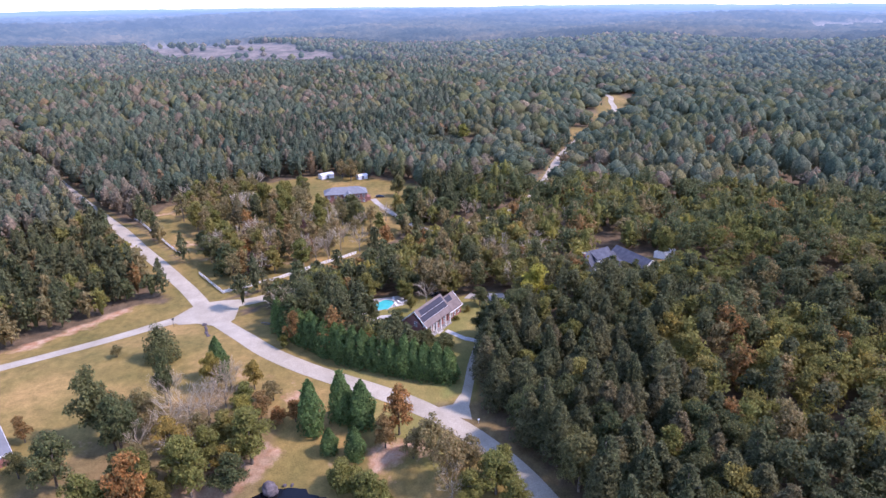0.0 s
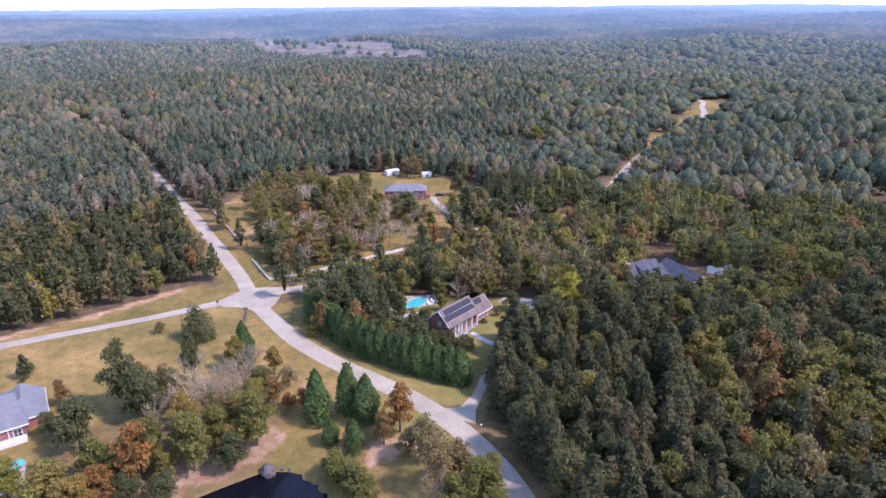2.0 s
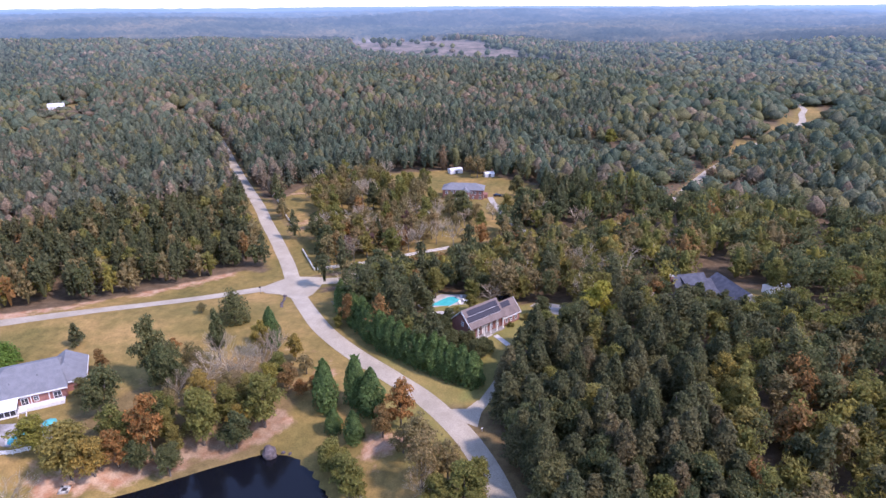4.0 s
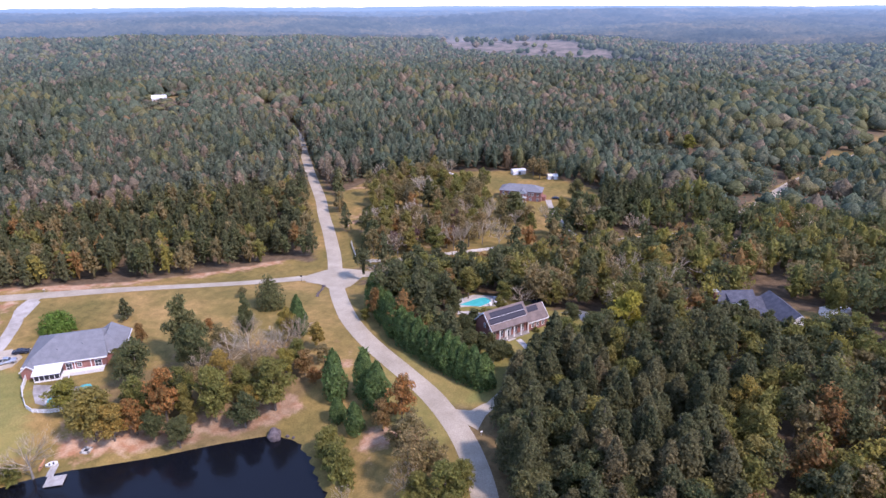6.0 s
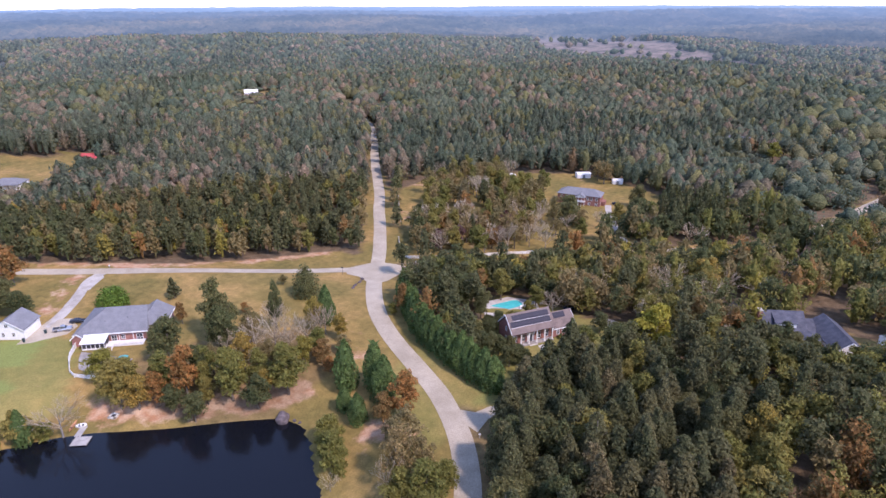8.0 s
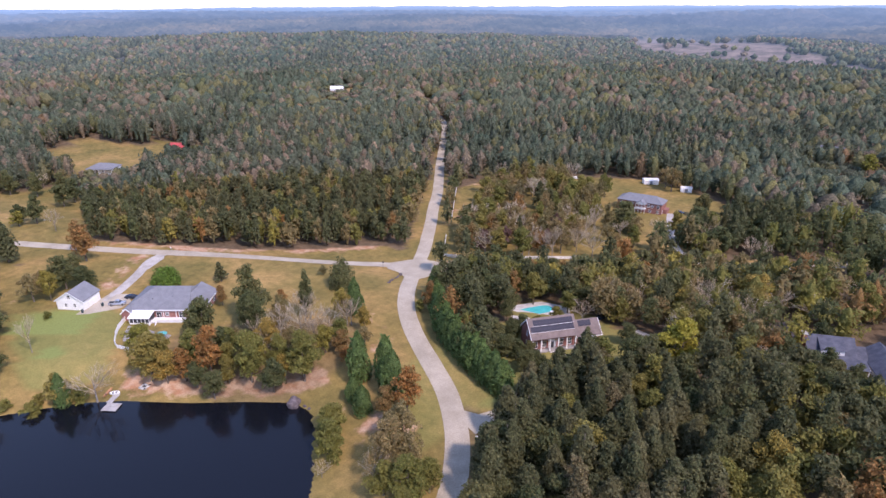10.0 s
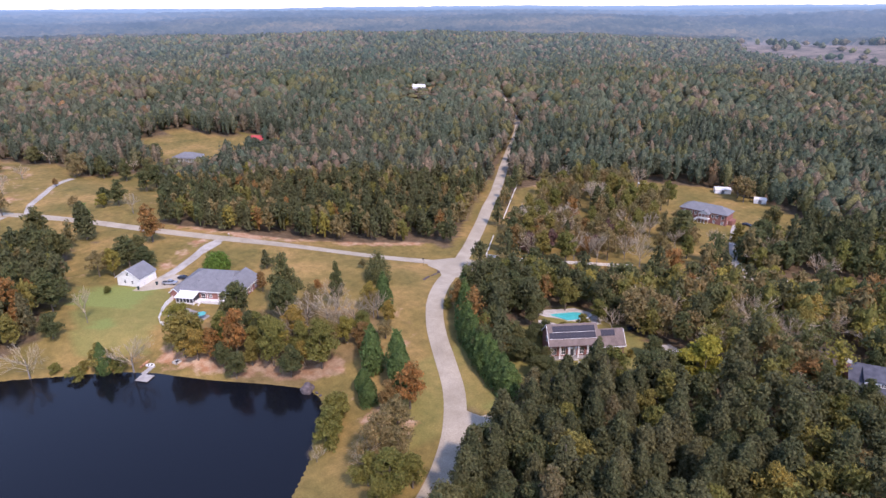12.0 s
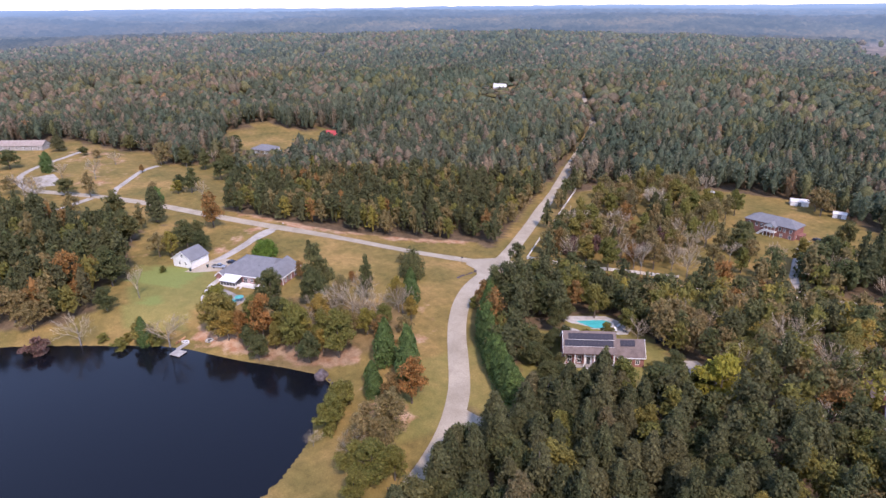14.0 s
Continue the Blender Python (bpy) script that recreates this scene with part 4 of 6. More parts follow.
# grove on the lawn north of the crossing
GROVE = "trees of the grove inside the white fence"
plant("oak_tree", [(-97, 242, 13, 10), (-92, 236, 12, 9), (-103, 248, 12, 9), (-50, 305, 13, 9.5), (-30, 345, 12, 9), (-112, 262, 9, 7), (-22, 318, 13, 10)], GROVE)
plant("rust_tree", [(-84, 230, 12, 6), (-88, 250, 11, 7), (-72, 262, 12, 7), (-62, 250, 9, 7), (-96, 280, 12, 8)], GROVE)
plant("plum_shrub", [(-76, 243, 10, 7), (-68, 272, 10, 7), (-80, 262, 8, 6)], GROVE, "purple-brown small tree in the grove")
plant("pine_tree", [(-74, 252, 12, 5), (-104, 290, 15, 7), (-98, 300, 14, 7), (-86, 292, 14, 7)], GROVE)
brn, bar, olv = [], [], []
copse = [(-101, 246), (-86, 224), (-56, 240), (-38, 262), (-34, 288), (-60, 298), (-76, 316), (-84, 344), (-102, 362), (-128, 350), (-146, 322), (-140, 305), (-114, 276)]
for k in range(1600):
    x, y = rng.uniform(-146, -30), rng.uniform(222, 364)
    a_ = (np.array([x]), np.array([y]))
    if not inside(copse, *a_)[0] or any(math.hypot(x - q[0], y - q[1]) < 5.9 for q in brn + bar + olv) or len(brn + bar + olv) > 215:
        continue
    if 0.5 * math.sin(x / 9.0) + 0.5 * math.sin(y / 11.0 + 1) > 0.50:
        continue
    (brn if k % 6 < 3 else bar if k % 6 < 4 else olv).append((x, y, rng.uniform(10.5, 15), rng.uniform(7, 9.8)))
plant("brown_tree", brn, GROVE)
plant("bare_tree", bar, GROVE)
plant("olive_tree", olv, GROVE)
plant("brown_tree", [(-62, 378, 14, 11), (-68, 383, 12, 9)], GROVE)
plant("round_tree", [(-49, 302, 11, 12), (-17, 304, 13, 13), (-92, 238, 11, 11)], GROVE, "dense dark green magnolia on the lawn")
plant("brown_tree", [(-46, 281, 9, 7), (-40, 296, 10, 7), (-37, 274, 8, 6), (-58, 312, 10, 7)], GROVE)
plant("bare_tree", [(-44, 289, 9, 7), (-33, 302, 10, 7), (-50, 272, 9, 7)], GROVE)
plant("olive_tree", [(-34, 283, 10, 7), (-28, 311, 11, 8), (-47, 300, 9, 6)], GROVE)
plant("plum_shrub", [(-82, 236, 9, 6.5), (-64, 258, 8, 6), (-92, 268, 9, 7)], GROVE, "purple-brown small tree in the grove")
# the yellow-green tree in the woods by the house
plant("lime_tree", [(29, 193, 16, 12.5)])
plant("olive_tree", [(58, 262, 15, 10), (86, 236, 12, 9)], "", "olive green tree beside the grey-roofed house")
plant("oak_tree", [(63, 210, 8.5, 7.5), (67.5, 212, 8, 7), (60, 214, 9, 7), (57, 206, 11, 9), (55, 209, 9, 8), (62, 205, 9, 8), (48, 216, 9, 7.5), (70, 206, 8, 8), (52, 241, 8, 7)], "", "dark green tree beside the charcoal-roofed house")
plant("olive_tree", [(78, 211, 8.5, 7.5), (58, 202, 9, 7)], "", "olive tree in front of the charcoal-roofed house")

plant("bare_tree", [(20, 235, 12, 9), (33, 228, 11, 8)], "", "greyish leafless tree among the green woods")
plant("olive_tree", [(30, 246, 12.5, 9)], "", "olive-yellow tree rising from the woods")
SOLO = [(29, 193, 6.5), (20, 235, 5), (33, 228, 5), (30, 246, 5)]

# ---- woods ----
VIEW = (40.0, 30.0)


def scatter(r0, r1, step, seed):
    r = np.random.default_rng(seed)
    a = np.arange(-r1, r1, step)
    gx_, gy_ = np.meshgrid(a, a)
    x = gx_.ravel() + VIEW[0] + r.uniform(-0.46, 0.46, gx_.size) * step
    y = gy_.ravel() + VIEW[1] + r.uniform(-0.46, 0.46, gx_.size) * step
    d = np.hypot(x - VIEW[0], y - VIEW[1])
    keep = (d >= r0) & (d < r1) & (y > -40 - 0.25 * d)
    b0 = np.degrees(np.arctan2(-x, y))
    b1 = np.degrees(np.arctan2(-(x - 114), y - 70))
    keep &= ((b0 > -40) & (b0 < 102)) | ((b1 > -40) & (b1 < 102))
    x, y, d = x[keep], y[keep], d[keep]
    k = cover(x, y) | ((d > 850) & (r.random(len(x)) < 0.05))
    return x[k], y[k], r


def patch(x, y, s, o):
    return np.sin(x / s + o) * np.sin(y / (s * 1.13) + 2 * o) + 0.6 * np.sin((x + y) / (s * 0.61) + 3 * o)


def species(x, y, r):
    """Kind of each tree: pines in stands, hardwoods between, autumn colour in patches."""
    n = len(x)
    k = r.random(n)
    p = patch(x, y, 46, 0.7)
    q = patch(x, y, 31, 2.1)
    edge = (line_dist(ROADS["west"][0], x, y) < 24) | (line_dist(ROADS["north"][0], x, y) < 16)
    pine = 0.58 + 0.30 * p + 0.20 * patch(x, y, 118, 1.7) - 0.30 * smooth(60, 200, x) * smooth(120, 180, y)
    far_ = smooth(240, 420, np.hypot(x - VIEW[0], y - VIEW[1]))
    pine = pine - 0.16 * far_
    hardwood = smooth(-10, 50, x) * smooth(205, 270, y)
    pine = pine - 0.34 * hardwood * far_
    pine = np.where((x > 0) & (x < 75) & (y < 215), 0.72, np.where((x < -95) & (y < 330), 0.52, pine))
    warm = 1.4 * smooth(46, 66, x) * smooth(190, 150, y) * smooth(105, 130, y)
    out = np.where(k < pine, 0, np.where(k < pine + 0.20, 1, np.where(k < pine + 0.31, 2, np.where(k < pine + 0.318 + 0.012 * q, 3, np.where(k < pine + 0.336 + 0.015 * q, 4, np.where(k < pine + 0.42, 5, 1))))))
    e = r.random(n)
    out = np.where((e < np.where((x < -230) & (y < 420), 0.03, 0.22) * far_ * (q > 0.35) * (x < 40)) & (out < 2), 5, np.where((e > 1 - 0.06 * far_) & (out < 2), 2, out))
    e = r.random(n)
    out = np.where((e < 0.45 * hardwood) & (out < 2), np.where(e < 0.30 * hardwood, 1, 2), out)
    mixed_ = (x > -70) & (x < 115) & (y > 197) & (y < 330)
    out = np.where(mixed_ & (e > 0.40), np.where(e < 0.58, 1, np.where(e < 0.75, 2, np.where(e < 0.80, 3, np.where(e < 0.83, 4, np.where(e < 0.965, 5, 6))))), out)
    out = np.where((e < 0.58 * warm) & (out < 2), np.where(e < 0.36 * warm, 2, np.where(e < 0.44 * warm, 3, np.where(e < 0.49 * warm, 4, 5))), out)
    e = r.random(n)
    out = np.where(edge & (e < 0.06), 4, np.where(edge & (e < 0.18), 5, np.where(edge & (e < 0.29), 3, out)))
    e = r.random(n)
    out = np.where((x < -95) & (y < 330) & (out > 0) & (out < 4) & (e > 0.68), 5, out)
    e = r.random(n)
    return np.where((out == 4) & (far_ > 0.5) & (e < 0.7), 5, out)


SP = ["pine", "green", "olive", "yellow", "rust", "brown", "bare"]


def woods_mesh(name, x, y, sp, hgt, wid, sprays, size, sides, rows, seed, label, mats=None, kind="stuff", inner=0.88):
    """Joined woods: one object a colour, with a hue of its own for every tree."""
    r = np.random.default_rng(seed)
    ground_z = land(x, y)
    hue = np.clip(0.24 * r.random(len(x)) + 0.32 + 0.19 * patch(x, y, 38, 1.3) + 0.17 * patch(x, y, 150, 0.5) + 0.10 * ((x < -95) & (y < 330)), 0.01, 0.99)
    for s in range(7):
        sel = np.where(sp == s)[0]
        if not len(sel):
            continue
        forms = [["pine"] * (6 if seed == 31 else 3) + ["stand"] * (1 if seed == 31 else 4), ["hard"] * 5 + ["stand"] * 2, ["hard"] * 7, ["hard"] * 7, ["hard"] * 6 + ["pine"], ["hard"] * 6 + ["pine"], ["hard"] * 7][s]
        shapes = []
        for j, form in enumerate(forms):
            cen, nor = crown(form, sprays, seed * 10 + 7 * s + j)
            body, faces = core(form, sides, rows, r)
            grain_ = np.full(sprays, size)
            if not inner:
                k_ = r.permutation(sprays)[:sprays // 7]
                cen[k_] *= [0.5, 0.5, 0.9]
                grain_[k_] *= 2.3
                body, faces = body[:0], faces[:0]
            shapes.append((cen, nor, body * [inner, inner, 1], faces, grain_))
        pts, tri, tint, soft, at_n = [], [], [], [], 0
        for i in sel:
            cen, nor, body, faces, grain_ = shapes[r.integers(7)]
            w = r.uniform(0, 2 * np.pi)
            c, sn = np.cos(w), np.sin(w)
            R = np.array([[c, -sn, 0], [sn, c, 0], [0, 0, 1]])
            S = np.array([wid[i] / 2, wid[i] / 2, hgt[i]])
            at = np.array([x[i], y[i], ground_z[i]])
            leaf = clumps(cen @ R.T * S + at, nor @ R.T, grain_, r).reshape(-1, 3)
            pts += [leaf, body @ R.T * S + at]
            tri += [np.arange(3 * sprays).reshape(-1, 3) + at_n, faces + at_n + 3 * sprays]
            tint.append(np.full(sprays + len(faces), hue[i]))
            soft += [np.zeros(sprays, bool), np.ones(len(faces), bool)]
            at_n += len(leaf) + len(body)
        q, tri = np.concatenate(pts), np.concatenate(tri)
        me = mesh_from(name, q, tri, (mats or WOOD)[SP[s]], {"tint": np.concatenate(tint), **({"haze_amount": haze_amount(q[tri[:, 0], 0], q[tri[:, 0], 1])} if mats is REMOTE else {})})
        me.polygons.foreach_set("use_smooth", np.concatenate(soft))
        ob = new(name, me)
        tagged(ob, label.replace("#", {"pine": "dark green pine", "green": "green hardwood", "olive": "olive hardwood", "yellow": "yellow autumn", "rust": "rusty autumn", "brown": "dull brown half-bare", "bare": "bare grey"}[SP[s]]), "woods", kind=kind)


def stand(x, y, r):
    """Tree heights, even within a stand; lowered to keep houses and road in the camera's view."""
    sight_gap = inside([(-340, 160), (-324, 186), (-290, 170), (-282, 138), (-330, 138)], x, y)
    sight_gap |= inside([(-556, 540), (-548, 470), (-510, 440), (-436, 398), (-414, 430), (-490, 505)], x, y)
    sight_gap |= inside([(-34, 500), (6, 500), (24, 440), (0, 428)], x, y)
    sight_gap |= inside([(-376, 222), (-352, 244), (-308, 212), (-325, 192)], x, y)
    beside = (line_dist(ROADS["east"][0], x, y) < 26) & (y > 335)
    return np.where(sight_gap, 0.45, np.where(beside, 0.72, 1.0)) * (14.0 + 2.5 * patch(x, y, 70, 4.2) + 1.2 * patch(x, y, 19, 0.4)) * r.uniform(0.88, 1.13, len(x))


def groves(x, y, sp, r):
    """Broad old hardwoods thin out the pines in places: what stays, and how much wider it grows."""
    big = (patch(x, y, 52, 3.1) > 0.45) | ((x > 10) & (y > 270) & (patch(x, y, 37, 1.9) > -0.5))
    big &= (x > -60) | (np.hypot(x - VIEW[0], y - VIEW[1]) > 600)
    valley = (x > 10) & (y > 255)
    big |= valley & (patch(x, y, 37, 1.9) > -0.9)
    keep = ~big | (r.random(len(x)) < np.where(valley, 0.40, 0.52))
    k = r.random(len(x))
    sp = np.where(big & (sp == 0), np.where(k < 0.62, 1, np.where(k < 0.84, 2, 5)), sp)
    return x[keep], y[keep], sp[keep], np.where(big, np.where(valley, 1.62, 1.26), 1.0)[keep]


# the nearest stand east of the road, tree by tree
x, y, r = scatter(40, 330, 5.7, 11)
away = np.ones(len(x), bool)
for sx, sy, sr in SOLO:
    away &= np.hypot(x - sx, y - sy) > sr
valley = (x > 22) & (y > 225 + 0.3 * (60 - x))
away &= ~valley | (r.random(len(x)) < 0.50)
x, y, valley = x[away], y[away], valley[away]
sp = species(x, y, r)
hgt = np.where(sp == 0, r.uniform(13, 19, len(x)), r.uniform(10.5, 16.5, len(x))) + 1.3 * patch(x, y, 17, 0.9)
low = inside([(40, 232), (44, 200), (60, 182), (98, 178), (110, 222), (96, 230), (70, 212), (56, 214)], x, y)
low |= inside([(-62, 222), (-44, 240), (-26, 258), (0, 282), (28, 306), (40, 292), (12, 264), (-14, 240), (-34, 226), (-52, 212)], x, y)
low |= (line_dist(ROADS["east"][0], x, y) < 9) & (y > 230)
hgt = np.where(low, hgt * 0.72, hgt)
young = (x < -95) & (y < 330)
hgt = np.where(young, hgt * 0.88, hgt)
wid = np.where(sp == 0, r.uniform(6.8, 9.8, len(x)), r.uniform(7.5, 12.0, len(x))) * np.where(young, 0.74, np.where(valley, 1.38, 1.0))
sp = np.where(valley & (sp == 0), np.where(r.random(len(x)) < 0.6, 1, 2), sp)
near = (x > -5) & (x < 66) & (y > 88) & (y < 172)
names = ["pine_tree", "oak_tree", "olive_tree", "yellow_tree", "rust_tree", "brown_tree", "bare_tree"]
for s in range(6):
    sel = np.where(near & (sp == s))[0]
    plant(names[s], [(x[i], y[i], hgt[i], wid[i]) for i in sel], "trees of the wood east of the road", grow=1.0)
plant("bare_tree", [(x[i], y[i], hgt[i] * 0.9, wid[i]) for i in np.where(~near & (sp == 6))[0]], "bare trees in the wood behind the brick house", grow=1.0)
near |= sp == 6
dist = np.hypot(x - 75, y - 50)
for rest, sprays, size, sides, seed, inner in ((~near & (dist < 195), 560, 0.56, 6, 21, 0.0), (~near & (dist >= 195), 275, 0.84, 5, 31, 0.30)):
    woods_mesh("woods", x[rest], y[rest], sp[rest], hgt[rest], wid[rest], sprays, size, sides, 5, seed, "# trees standing close together in the woods", inner=inner)
x, y, r = scatter(330, 560, 7.1, 12)
x, y, sp, broad = groves(x, y, species(x, y, r), r)
hgt = stand(x, y, r)
wid = broad * np.where(sp == 0, r.uniform(8.8, 12.0, len(x)), r.uniform(9.8, 14.0, len(x)))
edge = np.zeros(len(x), bool)
for ahead in (9, 17):
    k = ahead / np.hypot(x - 70, y - 30)
    edge |= ~cover(x - k * (x - 70), y - k * (y - 30))
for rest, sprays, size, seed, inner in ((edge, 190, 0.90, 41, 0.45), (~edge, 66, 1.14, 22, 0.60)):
    woods_mesh("woods", x[rest], y[rest], sp[rest], hgt[rest], wid[rest] * (0.82 if inner < 0.5 else 1.0), sprays, size, 6, 4, seed, "# trees of the farther woods", HAZED, inner=inner)
x, y, r = scatter(560, 850, 8.8, 13)
x, y, sp, broad = groves(x, y, species(x, y, r), r)
woods_mesh("woods", x, y, sp, stand(x, y, r), broad * np.where(sp == 0, r.uniform(11, 15, len(x)), r.uniform(12, 17, len(x))), 22, 1.85, 5, 4, 23, "# trees of the distant woods", HAZED, inner=0.78)

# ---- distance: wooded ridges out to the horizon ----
# Ridge woods: distance haze painted in as blue glow over darkened bases.
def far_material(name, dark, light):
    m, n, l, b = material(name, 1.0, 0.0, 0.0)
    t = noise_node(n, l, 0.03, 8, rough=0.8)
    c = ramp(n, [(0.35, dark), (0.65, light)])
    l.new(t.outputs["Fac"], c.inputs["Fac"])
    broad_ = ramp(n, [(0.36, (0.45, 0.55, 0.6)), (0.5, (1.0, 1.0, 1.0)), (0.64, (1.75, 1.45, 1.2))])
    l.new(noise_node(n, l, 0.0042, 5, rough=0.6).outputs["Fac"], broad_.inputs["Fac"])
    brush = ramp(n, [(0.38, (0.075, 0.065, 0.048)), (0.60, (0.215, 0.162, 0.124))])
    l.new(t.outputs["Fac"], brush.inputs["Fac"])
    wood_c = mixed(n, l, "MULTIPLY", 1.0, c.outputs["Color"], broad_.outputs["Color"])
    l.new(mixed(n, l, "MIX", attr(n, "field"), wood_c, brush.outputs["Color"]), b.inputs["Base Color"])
    haze_glow(n, l, b)
    return m


def canopy(name, r0, r1, cell, mat, label, bump=6.0):
    """A lumpy sheet of tree tops between two distances, within the sweep of the view."""
    r = np.random.default_rng(int(r0))
    na, nr = int(radians(150) * r0 / cell), max(3, int((r1 - r0) / cell / 1.5))
    A, Rr = np.meshgrid(np.radians(np.linspace(-44, 106, na)), np.linspace(r0, r1, nr))
    A = A + r.uniform(-0.4, 0.4, A.shape) * radians(150) / na
    Rr = Rr + r.uniform(-0.4, 0.4, A.shape) * (r1 - r0) / nr * (np.abs(Rr - r0) > 1) * (np.abs(Rr - r1) > 1)
    x, y = (VIEW[0] - Rr * np.sin(A)).ravel(), (VIEW[1] + Rr * np.cos(A)).ravel()
    open_ = ~cover(x, y)
    z = land(x, y) + np.where(open_, 1.0, (5 if r0 < 1500 else 13) + r.uniform(-bump, bump, len(x)))
    z.reshape(nr, na)[0] -= 45
    z.reshape(nr, na)[-1] -= 60
    i = np.arange(na * nr).reshape(nr, na)
    f = np.stack([i[:-1, :-1], i[1:, :-1], i[1:, 1:], i[:-1, 1:]], -1).reshape(-1, 4)
    return tagged(new(name, mesh_from(name, np.column_stack([x, y, z]), f, mat, point_vals={"haze_amount": haze_amount(x, y), "field": open_.astype(float)})), label, "distance", kind="structure")


# woods past 850 m, with the painted haze glow
for r0, r1, step, sprays, size, seed in ((850, 1200, 10.0, 8, 2.8, 14), (1200, 1750, 13.5, 4, 4.2, 15)):
    x, y, r = scatter(r0, r1, step, seed)
    x, y, sp, broad = groves(x, y, species(x, y, r), r)
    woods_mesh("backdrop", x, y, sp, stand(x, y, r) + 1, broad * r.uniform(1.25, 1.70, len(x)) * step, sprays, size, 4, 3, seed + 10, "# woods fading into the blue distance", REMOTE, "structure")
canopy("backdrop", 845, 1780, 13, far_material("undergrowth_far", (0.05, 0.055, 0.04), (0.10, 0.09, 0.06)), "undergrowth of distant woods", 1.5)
canopy("backdrop", 1740, 2500, 9, far_material("ridge_wood", (0.020, 0.027, 0.020), (0.080, 0.074, 0.050)), "distant wooded ridges, blue-grey from painted haze", 9)
canopy("backdrop", 2480, 3500, 16, far_material("ridge_wood_far", (0.016, 0.022, 0.020), (0.052, 0.050, 0.040)), "far ridges, pale blue from painted haze", 12)
canopy("backdrop", 3480, 4960, 36, far_material("ridge_wood_horizon", (0.012, 0.018, 0.022), (0.035, 0.036, 0.034)), "horizon ridge, palest blue from painted haze", 4)

# ---- buildings ----
def prism(x0, x1, y0, y1, eave, ridge, z0=-0.8, axis="x"):
    """Walls with gables under a pitched roof."""
    if axis == "x":
        ym = (y0 + y1) / 2
        p = [(x0, y0, z0), (x1, y0, z0), (x1, y1, z0), (x0, y1, z0), (x0, y0, eave), (x1, y0, eave), (x1, y1, eave), (x0, y1, eave), (x0, ym, ridge), (x1, ym, ridge)]
        return solid(p, [(0, 1, 2, 3), (0, 4, 5, 1), (2, 6, 7, 3), (0, 3, 7, 8, 4), (1, 5, 9, 6, 2), (4, 8, 9, 5), (7, 6, 9, 8)])
    xm = (x0 + x1) / 2
    p = [(x0, y0, z0), (x1, y0, z0), (x1, y1, z0), (x0, y1, z0), (x0, y0, eave), (x1, y0, eave), (x1, y1, eave), (x0, y1, eave), (xm, y0, ridge), (xm, y1, ridge)]
    return solid(p, [(0, 1, 2, 3), (0, 1, 5, 8, 4), (2, 3, 7, 9, 6), (0, 4, 7, 3), (1, 2, 6, 5), (4, 8, 9, 7), (5, 6, 9, 8)])


def gable_roof(x0, x1, y0, y1, eave, ridge, axis="x", over=0.45, thick=0.22):
    """Two thick slopes meeting in a ridge."""
    if axis == "x":
        ym, k = (y0 + y1) / 2, (ridge - eave) / ((y1 - y0) / 2)
        sec = [(y0 - over, eave - k * over), (ym, ridge), (y1 + over, eave - k * over)]
        mk = lambda x, s: (x, s[0], s[1])
        a, b = x0 - over, x1 + over
    else:
        xm, k = (x0 + x1) / 2, (ridge - eave) / ((x1 - x0) / 2)
        sec = [(x0 - over, eave - k * over), (xm, ridge), (x1 + over, eave - k * over)]
        mk = lambda y, s: (s[0], y, s[1])
        a, b = y0 - over, y1 + over
    low = [(s[0], s[1] + 0.03) for s in sec]
    top = [(s[0], s[1] + thick + 0.03) for s in sec]
    pts = [mk(a, s) for s in low + top] + [mk(b, s) for s in low + top]
    return solid(pts, [(0, 1, 7, 6), (1, 2, 8, 7), (3, 9, 10, 4), (4, 10, 11, 5), (0, 3, 4, 1), (1, 4, 5, 2), (6, 7, 10, 9), (7, 8, 11, 10), (0, 6, 9, 3), (2, 5, 11, 8)])


def turned_hip(x0, x1, y0, y1, eave, ridge, front, back):
    """A hipped roof with its ridge along y."""
    bm = hip_roof(y0, y1, -x1, -x0, eave, ridge, front, inset_r=back)
    bmesh.ops.rotate(bm, verts=bm.verts[:], cent=(0, 0, 0), matrix=Matrix.Rotation(radians(90), 3, "Z"))
    return bm


def hip_roof(x0, x1, y0, y1, eave, ridge, inset, over=0.5, thick=0.2, inset_r=None):
    """A hipped roof with its ridge along x."""
    xa, xb, ya, yb, ym = x0 - over, x1 + over, y0 - over, y1 + over, (y0 + y1) / 2
    r = inset if inset_r is None else inset_r
    p = [(xa, ya, eave), (xb, ya, eave), (xb, yb, eave), (xa, yb, eave), (xa, ya, eave + thick), (xb, ya, eave + thick), (xb, yb, eave + thick), (xa, yb, eave + thick), (x0 + inset, ym, ridge), (x1 - r, ym, ridge)]
    return solid(p, [(3, 2, 1, 0), (0, 1, 5, 4), (1, 2, 6, 5), (2, 3, 7, 6), (3, 0, 4, 7), (4, 5, 9, 8), (6, 7, 8, 9), (7, 4, 8), (5, 6, 9)])


